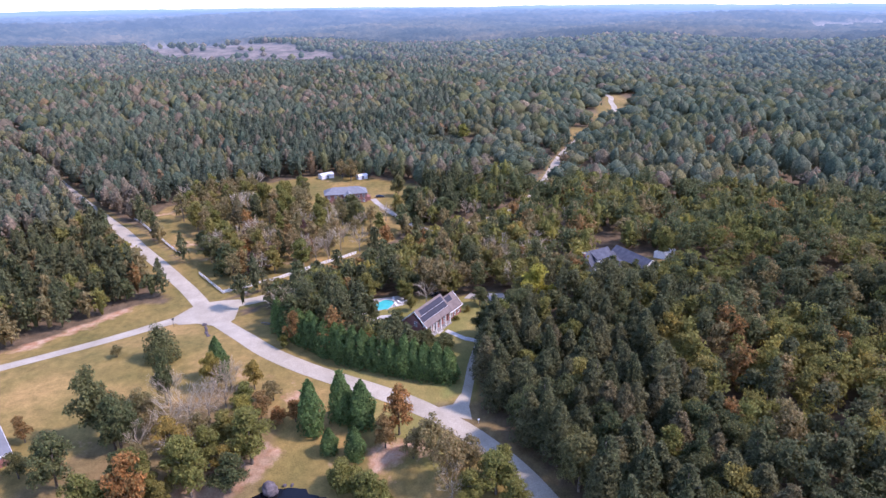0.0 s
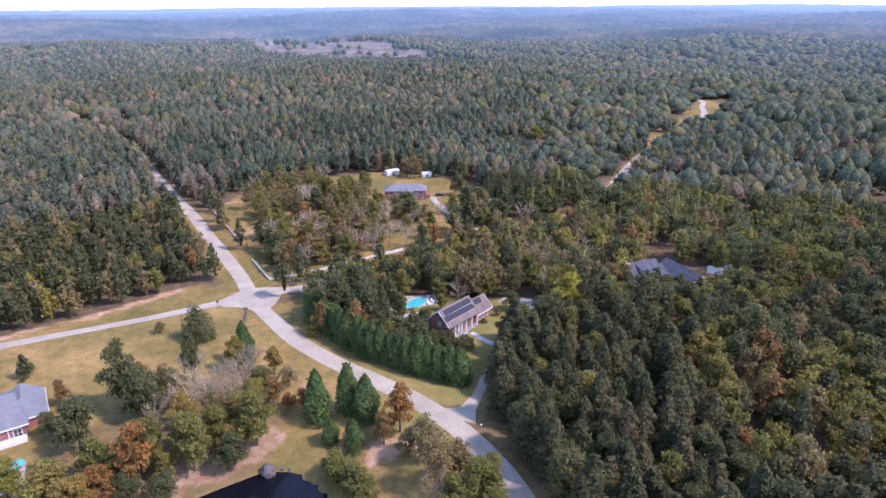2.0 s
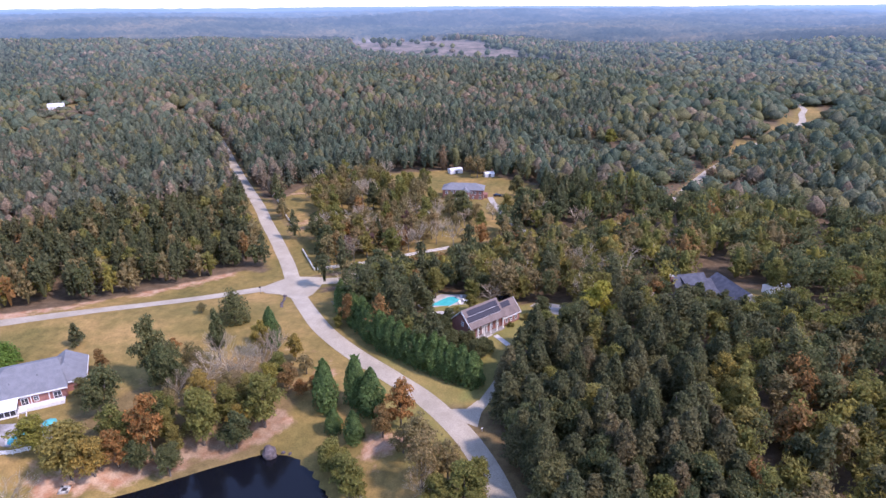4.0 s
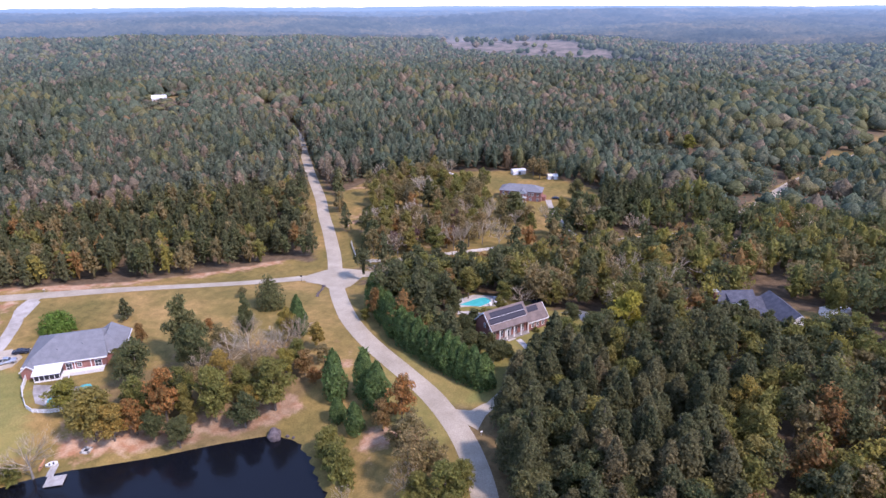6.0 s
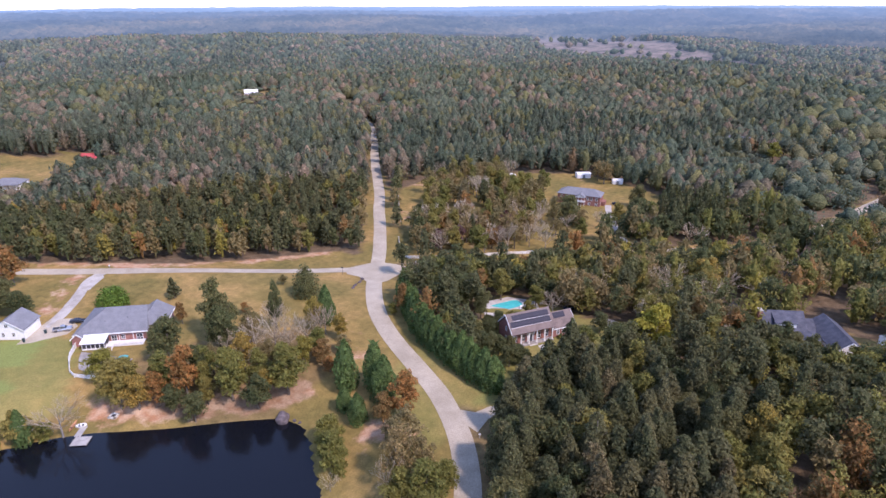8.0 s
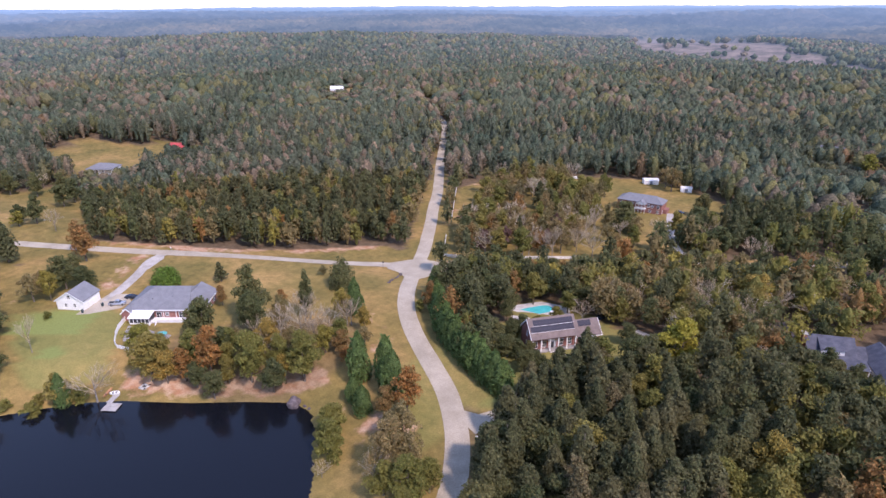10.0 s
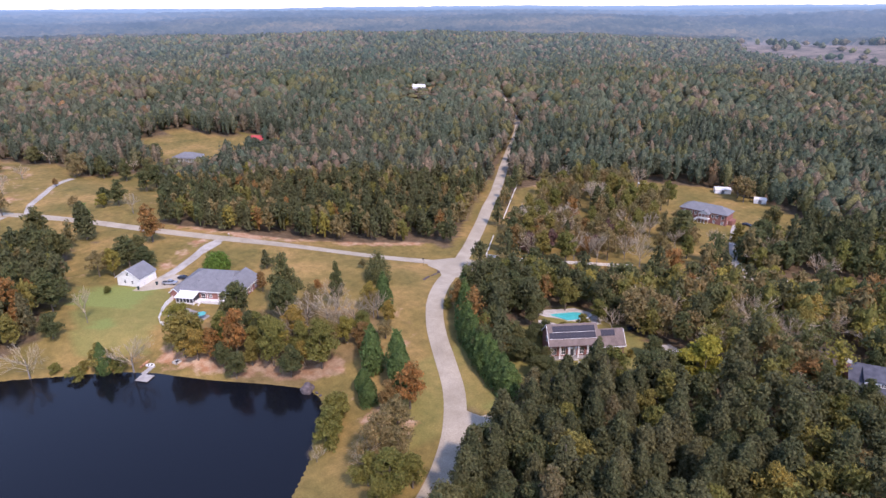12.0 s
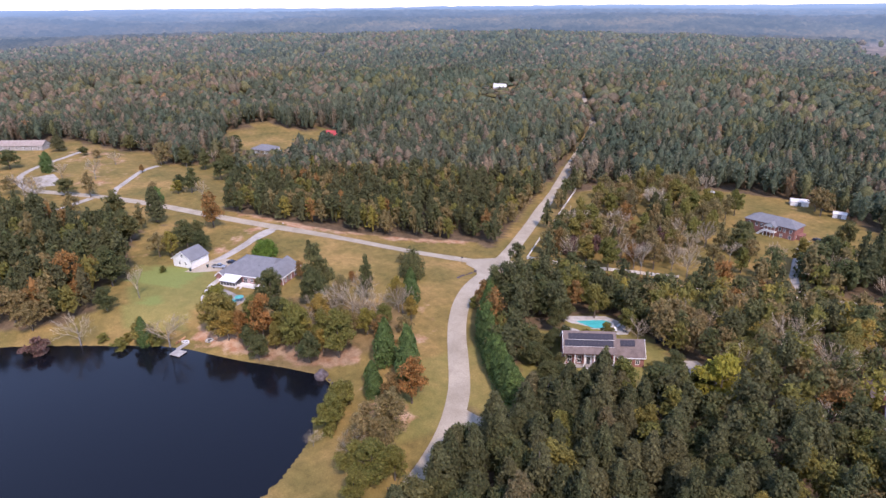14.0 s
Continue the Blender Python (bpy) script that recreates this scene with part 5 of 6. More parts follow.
def window(parent, x, y, z, w, h, side="front", name="window", pane=None):
    """A framed pane, set on a wall that faces front (-y), back, left (-x) or right."""
    turn = {"front": 0, "right": 90, "back": 180, "left": 270}[side]
    e = part(name, boxes((-w / 2 - 0.12, -0.07, -0.12, -w / 2, 0.05, h + 0.12), (w / 2, -0.07, -0.12, w / 2 + 0.12, 0.05, h + 0.12), (-w / 2, -0.07, h, w / 2, 0.05, h + 0.12),
                         (-w / 2, -0.10, -0.12, w / 2, 0.05, 0), (-w / 2, -0.04, h / 2 - 0.03, w / 2, 0.03, h / 2 + 0.03), (-0.03, -0.04, 0, 0.03, 0.03, h)), WHITE, parent, "white painted frame")
    e.matrix_basis = pose(x, y, z, 0, 0, turn)
    part("pane", boxes((-w / 2, -0.01, 0, w / 2, 0.04, h)), pane or GLASS, e, "dark glass")
    return e


def fascia(parent, bs):
    for b in bs:
        part("trim", boxes(b), WHITE, parent, "white painted trim")


def rake(parent, a, b, w=0.3):
    """White board along a sloping gable edge from a to b."""
    a, b = Vector(a), Vector(b)
    d = b - a
    m = Matrix.Translation((a + b) / 2) @ d.to_track_quat("X", "Z").to_matrix().to_4x4() @ Matrix.Diagonal((d.length, 0.1, w, 1))
    bm = bmesh.new()
    bmesh.ops.create_cube(bm, size=1, matrix=m)
    return part("trim", bm, WHITE, parent, "white painted rake board")


def brick_house():
    t = 57.8
    h = thing("brick_house", -7.7, 172.8, land1(-4, 178), t, "red brick house with a white columned porch and rooftop solar panels", "house")
    part("wall", prism(0.35, 14.8, 1.9, 9.35, 4.75, 8.1), BRICK, h, "red brick walls")
    part("wall", prism(14.9, 23.2, 1.6, 9.0, 3.15, 6.35), BRICK, h, "red brick walls of the lower wing")
    roof = part("roof", gable_roof(0.35, 14.8, 0.35, 9.35, 4.95, 9.25, over=0.4), BROWNROOF, h, "brown shingle roof")
    part("roof", gable_roof(15.25, 23.2, 1.6, 9.0, 3.2, 6.75, over=0.4), BROWNROOF, h, "lower brown shingle roof")
    part("porch_floor", boxes((0.2, 0.1, -0.8, 15.0, 1.9, 0.35)), PATIO, h, "pale porch floor")
    part("step", boxes((6.2, -0.5, -0.8, 9.0, 0.1, 0.15)), PAVING, h)
    for i in range(6):
        x = 0.75 + i * 2.75
        c = part("column", boxes((x - 0.16, 0.42, 0.35, x + 0.16, 0.74, 4.75)), WHITE, h, "square white porch column")
        part("base", boxes((x - 0.24, 0.34, 0.35, x + 0.24, 0.82, 0.6)), WHITE, c)
        part("capital", boxes((x - 0.24, 0.34, 4.5, x + 0.24, 0.82, 4.74)), WHITE, c)
    fascia(h, [(0.0, 0.28, 4.62, 15.1, 0.42, 4.95), (15.3, 1.05, 2.85, 23.5, 1.2, 3.1), (0.2, 1.6, 4.55, 15.0, 1.85, 4.75)])
    for s in (-0.02,):
        rake(h, (s, -0.02, 4.72), (s, 4.85, 9.3))
        rake(h, (s, 9.72, 4.72), (s, 4.85, 9.3))
    rake(h, (23.62, 1.25, 2.95), (23.62, 5.3, 6.85))
    rake(h, (23.62, 9.35, 2.95), (23.62, 5.3, 6.85))
    d = part("door", boxes((6.95, 1.8, 0.35, 8.05, 1.9, 2.6)), GLASS, h, "dark front door")
    part("door_frame", boxes((6.3, 1.72, 0.35, 6.95, 1.9, 2.75), (8.05, 1.72, 0.35, 8.7, 1.9, 2.75), (6.1, 1.66, 2.75, 8.9, 1.9, 3.25)), WHITE, d, "broad white door surround")
    part("step", boxes((6.0, -1.1, -0.8, 9.2, -0.5, -0.05)), PAVING, h)
    for x in (2.1, 4.9, 10.4, 13.1):
        window(h, x, 1.88, 0.9, 1.1, 2.0)
    for x in (17.2, 19.2, 21.4):
        window(h, x, 1.58, 0.9, 0.9, 1.4)
    window(h, 0.33, 4.4, 0.9, 0.8, 1.5, "left")
    window(h, 0.33, 4.4, 4.3, 0.8, 1.4, "left")
    window(h, 23.22, 5.2, 1.0, 0.9, 1.4, "right")
    # rows of solar panels on the sunny slope
    k = math.atan2(9.25 - 4.95, 4.5)
    slope = pose(0, 0.35, 4.95 + 0.3, math.degrees(k), 0, 0)
    pan = boxes((0, 0, 0.05, 1.03, 1.86, 0.11), bevel=0.01)
    pm = bpy.data.meshes.new("solar_panel")
    pan.to_mesh(pm)
    pan.free()
    pm.materials.append(PANEL)
    for row, (v, lo, hi) in enumerate(((1.55, 0.5, 14.4), (3.58, 1.6, 14.4))):
        n = int((hi - lo) / 1.06)
        for i in range(n):
            share("solar_panel", pm, roof, slope @ pose(lo + i * 1.06, v, 0), "dark blue solar panel" if i == 0 else "")
        rail = part("mounting_rail", boxes((lo - 0.2, v - 0.09, 0.02, hi + 0.1, v - 0.03, 0.12)), BRIGHTMETAL, roof, "bright aluminium mounting rail")
        rail.matrix_basis = slope
    k2 = math.atan2(6.75 - 3.2, 3.7)
    for i in range(4):
        share("solar_panel", pm, roof, pose(0, 1.6, 3.2 + 0.3, math.degrees(k2), 0, 0) @ pose(16.6 + i * 1.06, 2.8, 0))
    part("vent_pipe", cyl(0.07, 0.07, 0.7, 8, (3.0, 6.6, 7.5)), RAILMETAL, roof)
    return h


brick_house()


def pool(name, x, y, z, turn, length, width, label, cut=True):
    """A sunken pool: coping ring, lining and water."""
    h = thing(name, x, y, z, turn, label, "swimming pool")
    n = 28
    ring = [(length / 2 * math.copysign(abs(math.cos(a)) ** 0.55, math.cos(a)), width / 2 * math.copysign(abs(math.sin(a)) ** 0.55, math.sin(a))) for a in (2 * math.pi * i / n for i in range(n))]
    def loop(s, zz):
        return [(px * s, py * s, zz) for px, py in ring]
    p = loop(1.0, 0.16) + loop(1.12, 0.16) + loop(1.12, -0.7) + loop(1.0, -0.05)
    f = []
    for i in range(n):
        j = (i + 1) % n
        f += [(i, j, n + j, n + i), (n + i, n + j, 2 * n + j, 2 * n + i), (3 * n + i, 3 * n + j, j, i)]
    part("coping", solid(p, f), PAVING, h, "pale stone coping")
    part("water_surface", solid(loop(1.005, 0.02), [tuple(range(n))]), POOLTILE, h, "bright turquoise pool water")
    return h


pz = land1(-26, 199)
pad("pool_terrace", [(-34, 195), (-30, 209), (-20, 212), (-15, 205), (-19, 190), (-26, 187)], PAVING, "pale paved terrace round the pool", 0.1)
pool("swimming_pool", -25.0, 198.4, pz + 0.35, 64, 13.0, 5.6, "turquoise oval pool behind the brick house")


def lounge(x, y, turn):
    h = thing("sun_lounger", x, y, land1(x, y) + 0.3, turn, "white reclining lounger on the pool terrace", "lounger", "loungers by the pool")
    part("seat", boxes((-0.35, -0.9, 0.25, 0.35, 0.5, 0.33)), WHITE, h)
    b = part("backrest", boxes((-0.35, 0, 0, 0.35, 0.7, 0.08)), WHITE, h)
    b.matrix_basis = pose(0, 0.48, 0.27, 45, 0, 0)
    for lx in (-0.3, 0.3):
        for ly in (-0.8, 0.4):
            part("leg", boxes((lx - 0.04, ly - 0.04, -0.3, lx + 0.04, ly + 0.04, 0.25)), WHITE, h)


for a in ((-19.5, 200, 30), (-18.6, 203, 60), (-21, 206.5, 10)):
    lounge(*a)


def ranch_house():
    h = thing("ranch_house", -119.5, 96.9, land1(-116, 108), 44, "grey-roofed brick ranch house with a white screened porch and deck", "house")
    part("wall", boxes((0.4, 0.5, -1.6, 21.5, 18.6, 3.1), (21.5, 3.0, -1.6, 26.0, 15.2, 3.1)), BRICK, h, "red brick walls")
    part("roof", hip_roof(0.4, 21.5, 0.5, 18.6, 3.1, 7.6, 7.2, inset_r=1.5), GREYROOF, h, "broad grey hipped roof")
    part("roof", turned_hip(16.8, 26.0, 3.0, 15.4, 3.13, 6.9, 4.6, 0.3), GREYROOF, h, "grey cross roof")
    part("entry_gable", prism(0.1, 3.6, -1.4, 4, 2.7, 4.2, -1.6, "y"), BRICK, h, "small brick gable")
    part("entry_roof", gable_roof(0.1, 3.6, -1.4, 4, 2.7, 4.2, "y", 0.3, 0.15), GREYROOF, h, "small grey gable roof")
    rake(h, (-0.25, -1.75, 2.5), (1.85, -1.75, 4.35), 0.28)
    rake(h, (3.95, -1.75, 2.5), (1.85, -1.75, 4.35), 0.28)
    fascia(h, [(-0.15, -0.1, 2.9, 22.0, 0.0, 3.3), (26.5, 2.5, 2.9, 26.6, 15.9, 3.3), (22.0, 2.4, 2.9, 26.5, 2.5, 3.3), (26.0, 2.96, -1.6, 26.1, 3.3, 3.0), (26.0, 9.0, -1.6, 26.1, 9.3, 3.0)])
    part("vent_pipe", cyl(0.08, 0.08, 0.6, 8, (8.5, 4.2, 5.0)), SCREEN, h)
    part("vent_pipe", cyl(0.08, 0.08, 0.6, 8, (15, 5.2, 5.5)), SCREEN, h)
    # screened porch
    po = part("porch", boxes((3.7, -4.0, -1.8, 10.2, 0.45, -0.2)), WHITE, h, "white boarded porch base")
    part("porch_roof", solid([(3.3, -4.5, 2.25), (10.6, -4.5, 2.25), (10.6, 0.4, 3.0), (3.3, 0.4, 3.0), (3.3, -4.5, 2.45), (10.6, -4.5, 2.45), (10.6, 0.4, 3.22), (3.3, 0.4, 3.22)],
                            [(0, 3, 2, 1), (4, 5, 6, 7), (0, 1, 5, 4), (1, 2, 6, 5), (2, 3, 7, 6), (3, 0, 4, 7)]), WHITE, po, "white sloping porch roof")
    part("wall_band", boxes((3.7, -4.0, -0.2, 10.2, -3.9, 0.5), (3.7, -3.9, -0.2, 3.8, 0.4, 0.5), (10.1, -3.9, -0.2, 10.2, 0.4, 0.5)), WHITE, po)
    for i in range(6):
        x = 3.7 + i * 1.28
        part("post", boxes((x, -4.03, 0.5, x + 0.16, -3.87, 2.26)), WHITE, po)
    for i in range(5):
        x = 3.86 + i * 1.28
        part("screen", boxes((x, -3.97, 0.5, x + 1.12, -3.93, 2.2)), SCREEN, po, "dark insect screen")
    part("screen", boxes((3.74, -3.8, 0.5, 3.78, 0.3, 2.3)), SCREEN, po)
    part("screen", boxes((10.12, -3.8, 0.5, 10.16, 0.3, 2.3)), SCREEN, po)
    # deck with railing
    de = part("deck", boxes((10.3, -2.8, 0.15, 21.0, 0.45, 0.3)), WHITE, h, "white painted raised deck")
    part("skirt", boxes((12.6, -2.82, -0.6, 21.0, -2.74, 0.3)), WHITE, de)
    part("rail", boxes((12.6, -2.82, 1.22, 21.0, -2.7, 1.34)), WHITE, de)
    part("rail", boxes((12.6, -2.8, 0.5, 21.0, -2.72, 1.05)), WHITE, de)
    for i in range(8):
        x = 12.6 + i * 1.19
        part("post", boxes((x - 0.07, -2.84, -1.8, x + 0.07, -2.7, 1.42)), WHITE, de)
    st = part("stairs", boxes(*[(10.6, -3.2 - 0.3 * i, -0.02 - 0.2 * i, 12.2, -2.85 - 0.3 * i, 0.16 - 0.2 * i) for i in range(7)]), PLANKS, h, "grey wooden stairs")
    for x in (10.5, 12.3):
        part("handrail", solid([(x - 0.06, -2.9, 0.05), (x + 0.06, -2.9, 0.05), (x + 0.06, -5.2, -1.3), (x - 0.06, -5.2, -1.3), (x - 0.06, -2.9, 1.3), (x + 0.06, -2.9, 1.3), (x + 0.06, -5.2, -0.1), (x - 0.06, -5.2, -0.1)],
                              [(0, 1, 2, 3), (7, 6, 5, 4), (0, 4, 5, 1), (1, 5, 6, 2), (2, 6, 7, 3), (3, 7, 4, 0)]), WHITE, st, "white stair side")
    window(h, 11.7, 0.48, -0.1, 1.5, 2.3, name="glazed_door")
    window(h, 14.4, 0.48, 0.9, 1.0, 1.2)
    window(h, 19.3, 0.48, -0.1, 1.7, 2.3, name="glazed_door")
    for x, n in ((13.2, "trim"), (17.4, "trim")):
        part(n, boxes((x - 0.1, 0.38, -0.2, x + 0.1, 0.5, 3.0)), WHITE, h)
    for y in (5, 7.4, 12):
        window(h, 26.02, y, 0.8, 1.1, 1.5, "right")
    return h


ranch_house()


def garage():
    h = thing("garage", -143.4, 83.6, land1(-142, 89), 38, "white detached garage with a grey pitched roof", "garage")
    part("wall", prism(0, 9.8, 0, 9.0, 3.5, 6.5, -0.8, "y"), WHITE, h, "white boarded walls")
    part("roof", gable_roof(0, 9.8, 0, 9.0, 3.55, 6.6, "y", 0.4), GREYROOF, h, "grey shingle roof")
    rake(h, (-0.45, -0.44, 3.2), (4.9, -0.44, 6.7))
    rake(h, (10.25, -0.44, 3.2), (4.9, -0.44, 6.7))
    window(h, 4.9, 0.0, 4.3, 1.0, 1.1)
    window(h, 3.4, 0.0, 1.2, 0.8, 1.2)
    window(h, 6.6, 0.0, 1.2, 0.8, 1.2)
    d = part("garage_door", boxes((9.8, 1.0, -0.1, 9.86, 4.0, 2.4)), WHITE, h, "white panelled garage door")
    for i in range(3):
        part("groove", boxes((9.86, 1.0, 0.5 + 0.6 * i, 9.87, 4.0, 0.53 + 0.6 * i)), PLANKS, d)
    part("garage_door", boxes((9.8, 5.0, -0.1, 9.86, 8.0, 2.4)), WHITE, h, "white panelled garage door")


garage()


def north_house():
    h = thing("north_house", -69.2, 329.3, land1(-56, 334), 12, "two-level dark red brick house with a grey roof and white porch", "house")
    part("wall", boxes((0.4, 0.4, -1, 23.2, 10, 5.2)), BRICK, h, "dark red brick walls")
    part("roof", hip_roof(0.4, 23.2, 0.4, 10, 5.2, 8.2, 4.5), GREYROOF, h, "grey hipped roof")
    po = part("porch", boxes((10.5, -2.4, 2.2, 15.5, 0.4, 2.4)), WHITE, h, "white raised porch floor")
    for x in (10.6, 12.2, 13.8, 15.4):
        part("post", boxes((x - 0.1, -2.4, -0.8, x + 0.1, -2.2, 5.0)), WHITE, po)
    part("porch_roof", gable_roof(10.5, 15.5, -2.4, 4, 5.0, 6.6, "y", 0.3, 0.15), GREYROOF, po, "small porch gable")
    part("porch_gable", prism(10.6, 15.4, -2.3, 1, 5.0, 6.5, 4.7, "y"), WHITE, po, "white porch gable")
    part("rail", boxes((10.5, -2.4, 3.2, 15.5, -2.3, 3.35), (10.5, -2.36, 2.5, 15.5, -2.33, 3.0)), WHITE, po)
    st = part("stairs", boxes(*[(9.0 - 0.28 * i + 0.28, -2.2, 2.2 - 0.3 * i - 0.3, 10.4 - 0.28 * i, -1.0, 2.3 - 0.3 * i) for i in range(9)]), WHITE, h, "white outside stairs")
    for x in (2.5, 6.0, 8.2, 16.6, 18.6, 21.4):
        window(h, x, 0.38, 3.0, 1.0, 1.5)
    for x in (17.5, 21.4):
        window(h, x, 0.38, 0.4, 1.0, 1.4)
    for y in (3, 7):
        window(h, 23.22, y, 0.4, 0.9, 1.4, "right")
    part("annex", boxes((23.3, 3.0, -1, 25.4, 8.0, 2.2)), BRICK, h, "low brick annex")


north_house()


def grey_house():
    h = thing("grey_house", 54, 220, land1(58, 224), 30, "charcoal-roofed white house with a dark brick chimney among trees", "house")
    h.matrix_world = h.matrix_world @ Matrix.Diagonal((1.15, 1, 1, 1))
    part("wall", prism(0, 10.2, 0, 11.5, 3.0, 6.9, -1), WHITE, h, "white boarded walls")
    part("roof", gable_roof(0, 10.2, 0, 11.5, 3.1, 7.4, "x", 0.5), DARKROOF, h, "charcoal shingle roof")
    part("wall", prism(10.25, 13.55, 2.0, 9.5, 2.6, 4.6, -1), WHITE, h, "white boarded link")
    part("roof", gable_roof(10.75, 13.1, 2.0, 9.5, 2.7, 4.9, "x", 0.45), DARKROOF, h, "low charcoal roof over the link")
    part("chimney", boxes((-1.0, 4.6, -1, 0, 6.6, 7.6)), BRICK, h, "dark brick chimney")
    part("cap", boxes((-1.15, 4.45, 7.6, 0.15, 6.75, 7.8)), PAVING, h, "pale chimney cap")
    dm = part("dormer", boxes((2.6, 1.0, 3.6, 7.8, 5, 5.5)), WHITE, h, "long white dormer")
    part("dormer_roof", solid([(2.3, 0.7, 5.4), (8.1, 0.7, 5.4), (8.1, 5.6, 7.2), (2.3, 5.6, 7.2), (2.3, 0.7, 5.6), (8.1, 0.7, 5.6), (8.1, 5.6, 7.4), (2.3, 5.6, 7.4)],
                              [(0, 3, 2, 1), (4, 5, 6, 7), (0, 1, 5, 4), (1, 2, 6, 5), (2, 3, 7, 6), (3, 0, 4, 7)]), DARKROOF, dm)
    window(dm, 4.2, 0.98, 4.2, 0.9, 0.9)
    window(dm, 6.3, 0.98, 4.2, 0.9, 0.9)
    part("porch_roof", solid([(1.5, -4.0, 2.6), (12.6, -4.0, 2.6), (12.6, 0.5, 3.4), (1.5, 0.5, 3.4), (1.5, -4.0, 2.8), (12.6, -4.0, 2.8), (12.6, 0.5, 3.6), (1.5, 0.5, 3.6)],
                            [(0, 3, 2, 1), (4, 5, 6, 7), (0, 1, 5, 4), (1, 2, 6, 5), (2, 3, 7, 6), (3, 0, 4, 7)]), DARKROOF, h, "charcoal porch roof")
    for i in range(5):
        x = 1.8 + i * 2.6
        part("column", boxes((x - 0.12, -3.9, -1, x + 0.12, -3.66, 2.7)), WHITE, h, "white porch column")
    part("porch_floor", boxes((1.5, -4.0, -1, 12.6, 0, 0.2)), PLANKS, h)
    for x in (1.4, 4, 6.4, 8.8):
        window(h, x, -0.02, 0.6, 1.0, 1.6)
    part("wall", prism(13.6, 20.8, -10.0, 8.0, 2.8, 5.6, -1, "y"), WHITE, h, "white boarded garage wing")
    part("roof", gable_roof(13.6, 20.8, -10.0, 8.0, 2.85, 5.7, "y", 0.45), DARKROOF, h, "charcoal wing roof")
    rake(h, (13.2, -10.48, 2.6), (17.2, -10.48, 5.8))
    rake(h, (21.2, -10.48, 2.6), (17.2, -10.48, 5.8))
    window(h, 17.2, -10.02, 2.9, 0.9, 1.1)
    fascia(h, [(-0.5, -0.55, 2.5, 10.7, -0.42, 2.75)])


grey_house()


def cottage(x, y, turn, w, d, eave, ridge, wall, roof, label, hip=True, wins=4, name="cottage"):
    h = thing(name, x, y, land1(x, y) + 0.1, turn, label, "house")
    part("wall", boxes((-w / 2, -d / 2, -1.5, w / 2, d / 2, eave)) if hip else prism(-w / 2, w / 2, -d / 2, d / 2, eave, ridge - 0.2, -1.5), wall, h)
    part("roof", hip_roof(-w / 2, w / 2, -d / 2, d / 2, eave, ridge, d / 2) if hip else gable_roof(-w / 2, w / 2, -d / 2, d / 2, eave, ridge), roof, h)
    for i in range(wins):
        window(h, -w / 2 + w * (i + 0.5) / wins, -d / 2 - 0.02, 0.8, 1.1, 1.4)
    return h


c = cottage(-349, 169, 42, 17, 11, 3.2, 6.0, WHITE, GREYROOF, "white columned bungalow with a blue-grey hipped roof")
for i in range(5):
    part("column", boxes((-7.4 + i * 3.6, -7.2, -1, -7.1 + i * 3.6, -6.9, 3.0)), WHITE, c, "white porch column")
part("porch_roof", boxes((-8.4, -7.5, 3.0, 8.4, -5.4, 3.25)), GREYROOF, c)
cottage(-431, 14, 62, 32, 11, 3.2, 6.0, PLANKS, TANROOF, "long low tan-roofed house beyond the fields", False, 6)
cottage(-213, 38, 62, 9, 7, 3.0, 5.2, WHITE, GREYROOF, "small white cottage with a grey roof among trees", False, 2)
cottage(-370, 228, 40, 11, 8, 3.5, 6.5, BRICK, REDROOF, "house with a red metal roof in the woods", False, 3)
cottage(-524, 486, 45, 14, 9, 4.0, 6.6, WHITE, WHITE, "white house with a pale metal roof far off in the woods", False, 3)
cottage(-18, 523, 10, 14, 9, 5, 9, WHITE, GREYROOF, "pale house with a grey gable in the woods", False, 3)
cottage(-255, 470, 30, 12, 9, 4, 7, WHITE, GREYROOF, "pale house hidden in the northern woods", False, 3)


def shed(x, y, turn, w, d, hgt, label):
    h = thing("shed", x, y, land1(x, y), turn, label, "shed", "sheds behind the north house")
    part("wall", boxes((-w / 2, -d / 2, -0.3, w / 2, d / 2, hgt * 0.72)), WHITE, h)
    n = 8
    p = [(sx * (w / 2 + 0.15), (d / 2 + 0.15) * math.cos(math.pi * i / n), hgt * 0.72 + hgt * 0.3 * math.sin(math.pi * i / n)) for sx in (-1, 1) for i in range(n + 1)]
    f = [(i, i + 1, n + 2 + i, n + 1 + i) for i in range(n)] + [tuple(range(n + 1)), tuple(range(2 * n + 1, n, -1)), (0, n + 1, 2 * n + 1, n)]
    part("roof", solid(p, f), WHITE, h, "pale curved metal roof")
    part("door", boxes((-0.8, -d / 2 - 0.05, 0, 0.8, -d / 2, 2.0)), GREYROOF, h)


shed(-79, 386, 40, 8.5, 5, 3.2, "white metal shed at the edge of the woods")
shed(-56, 384, 30, 6, 4, 3.0, "small pale shed at the back of the lawn")
shed(87, 238, 42, 8, 5, 3.2, "pale grey curved shed in the clearing")

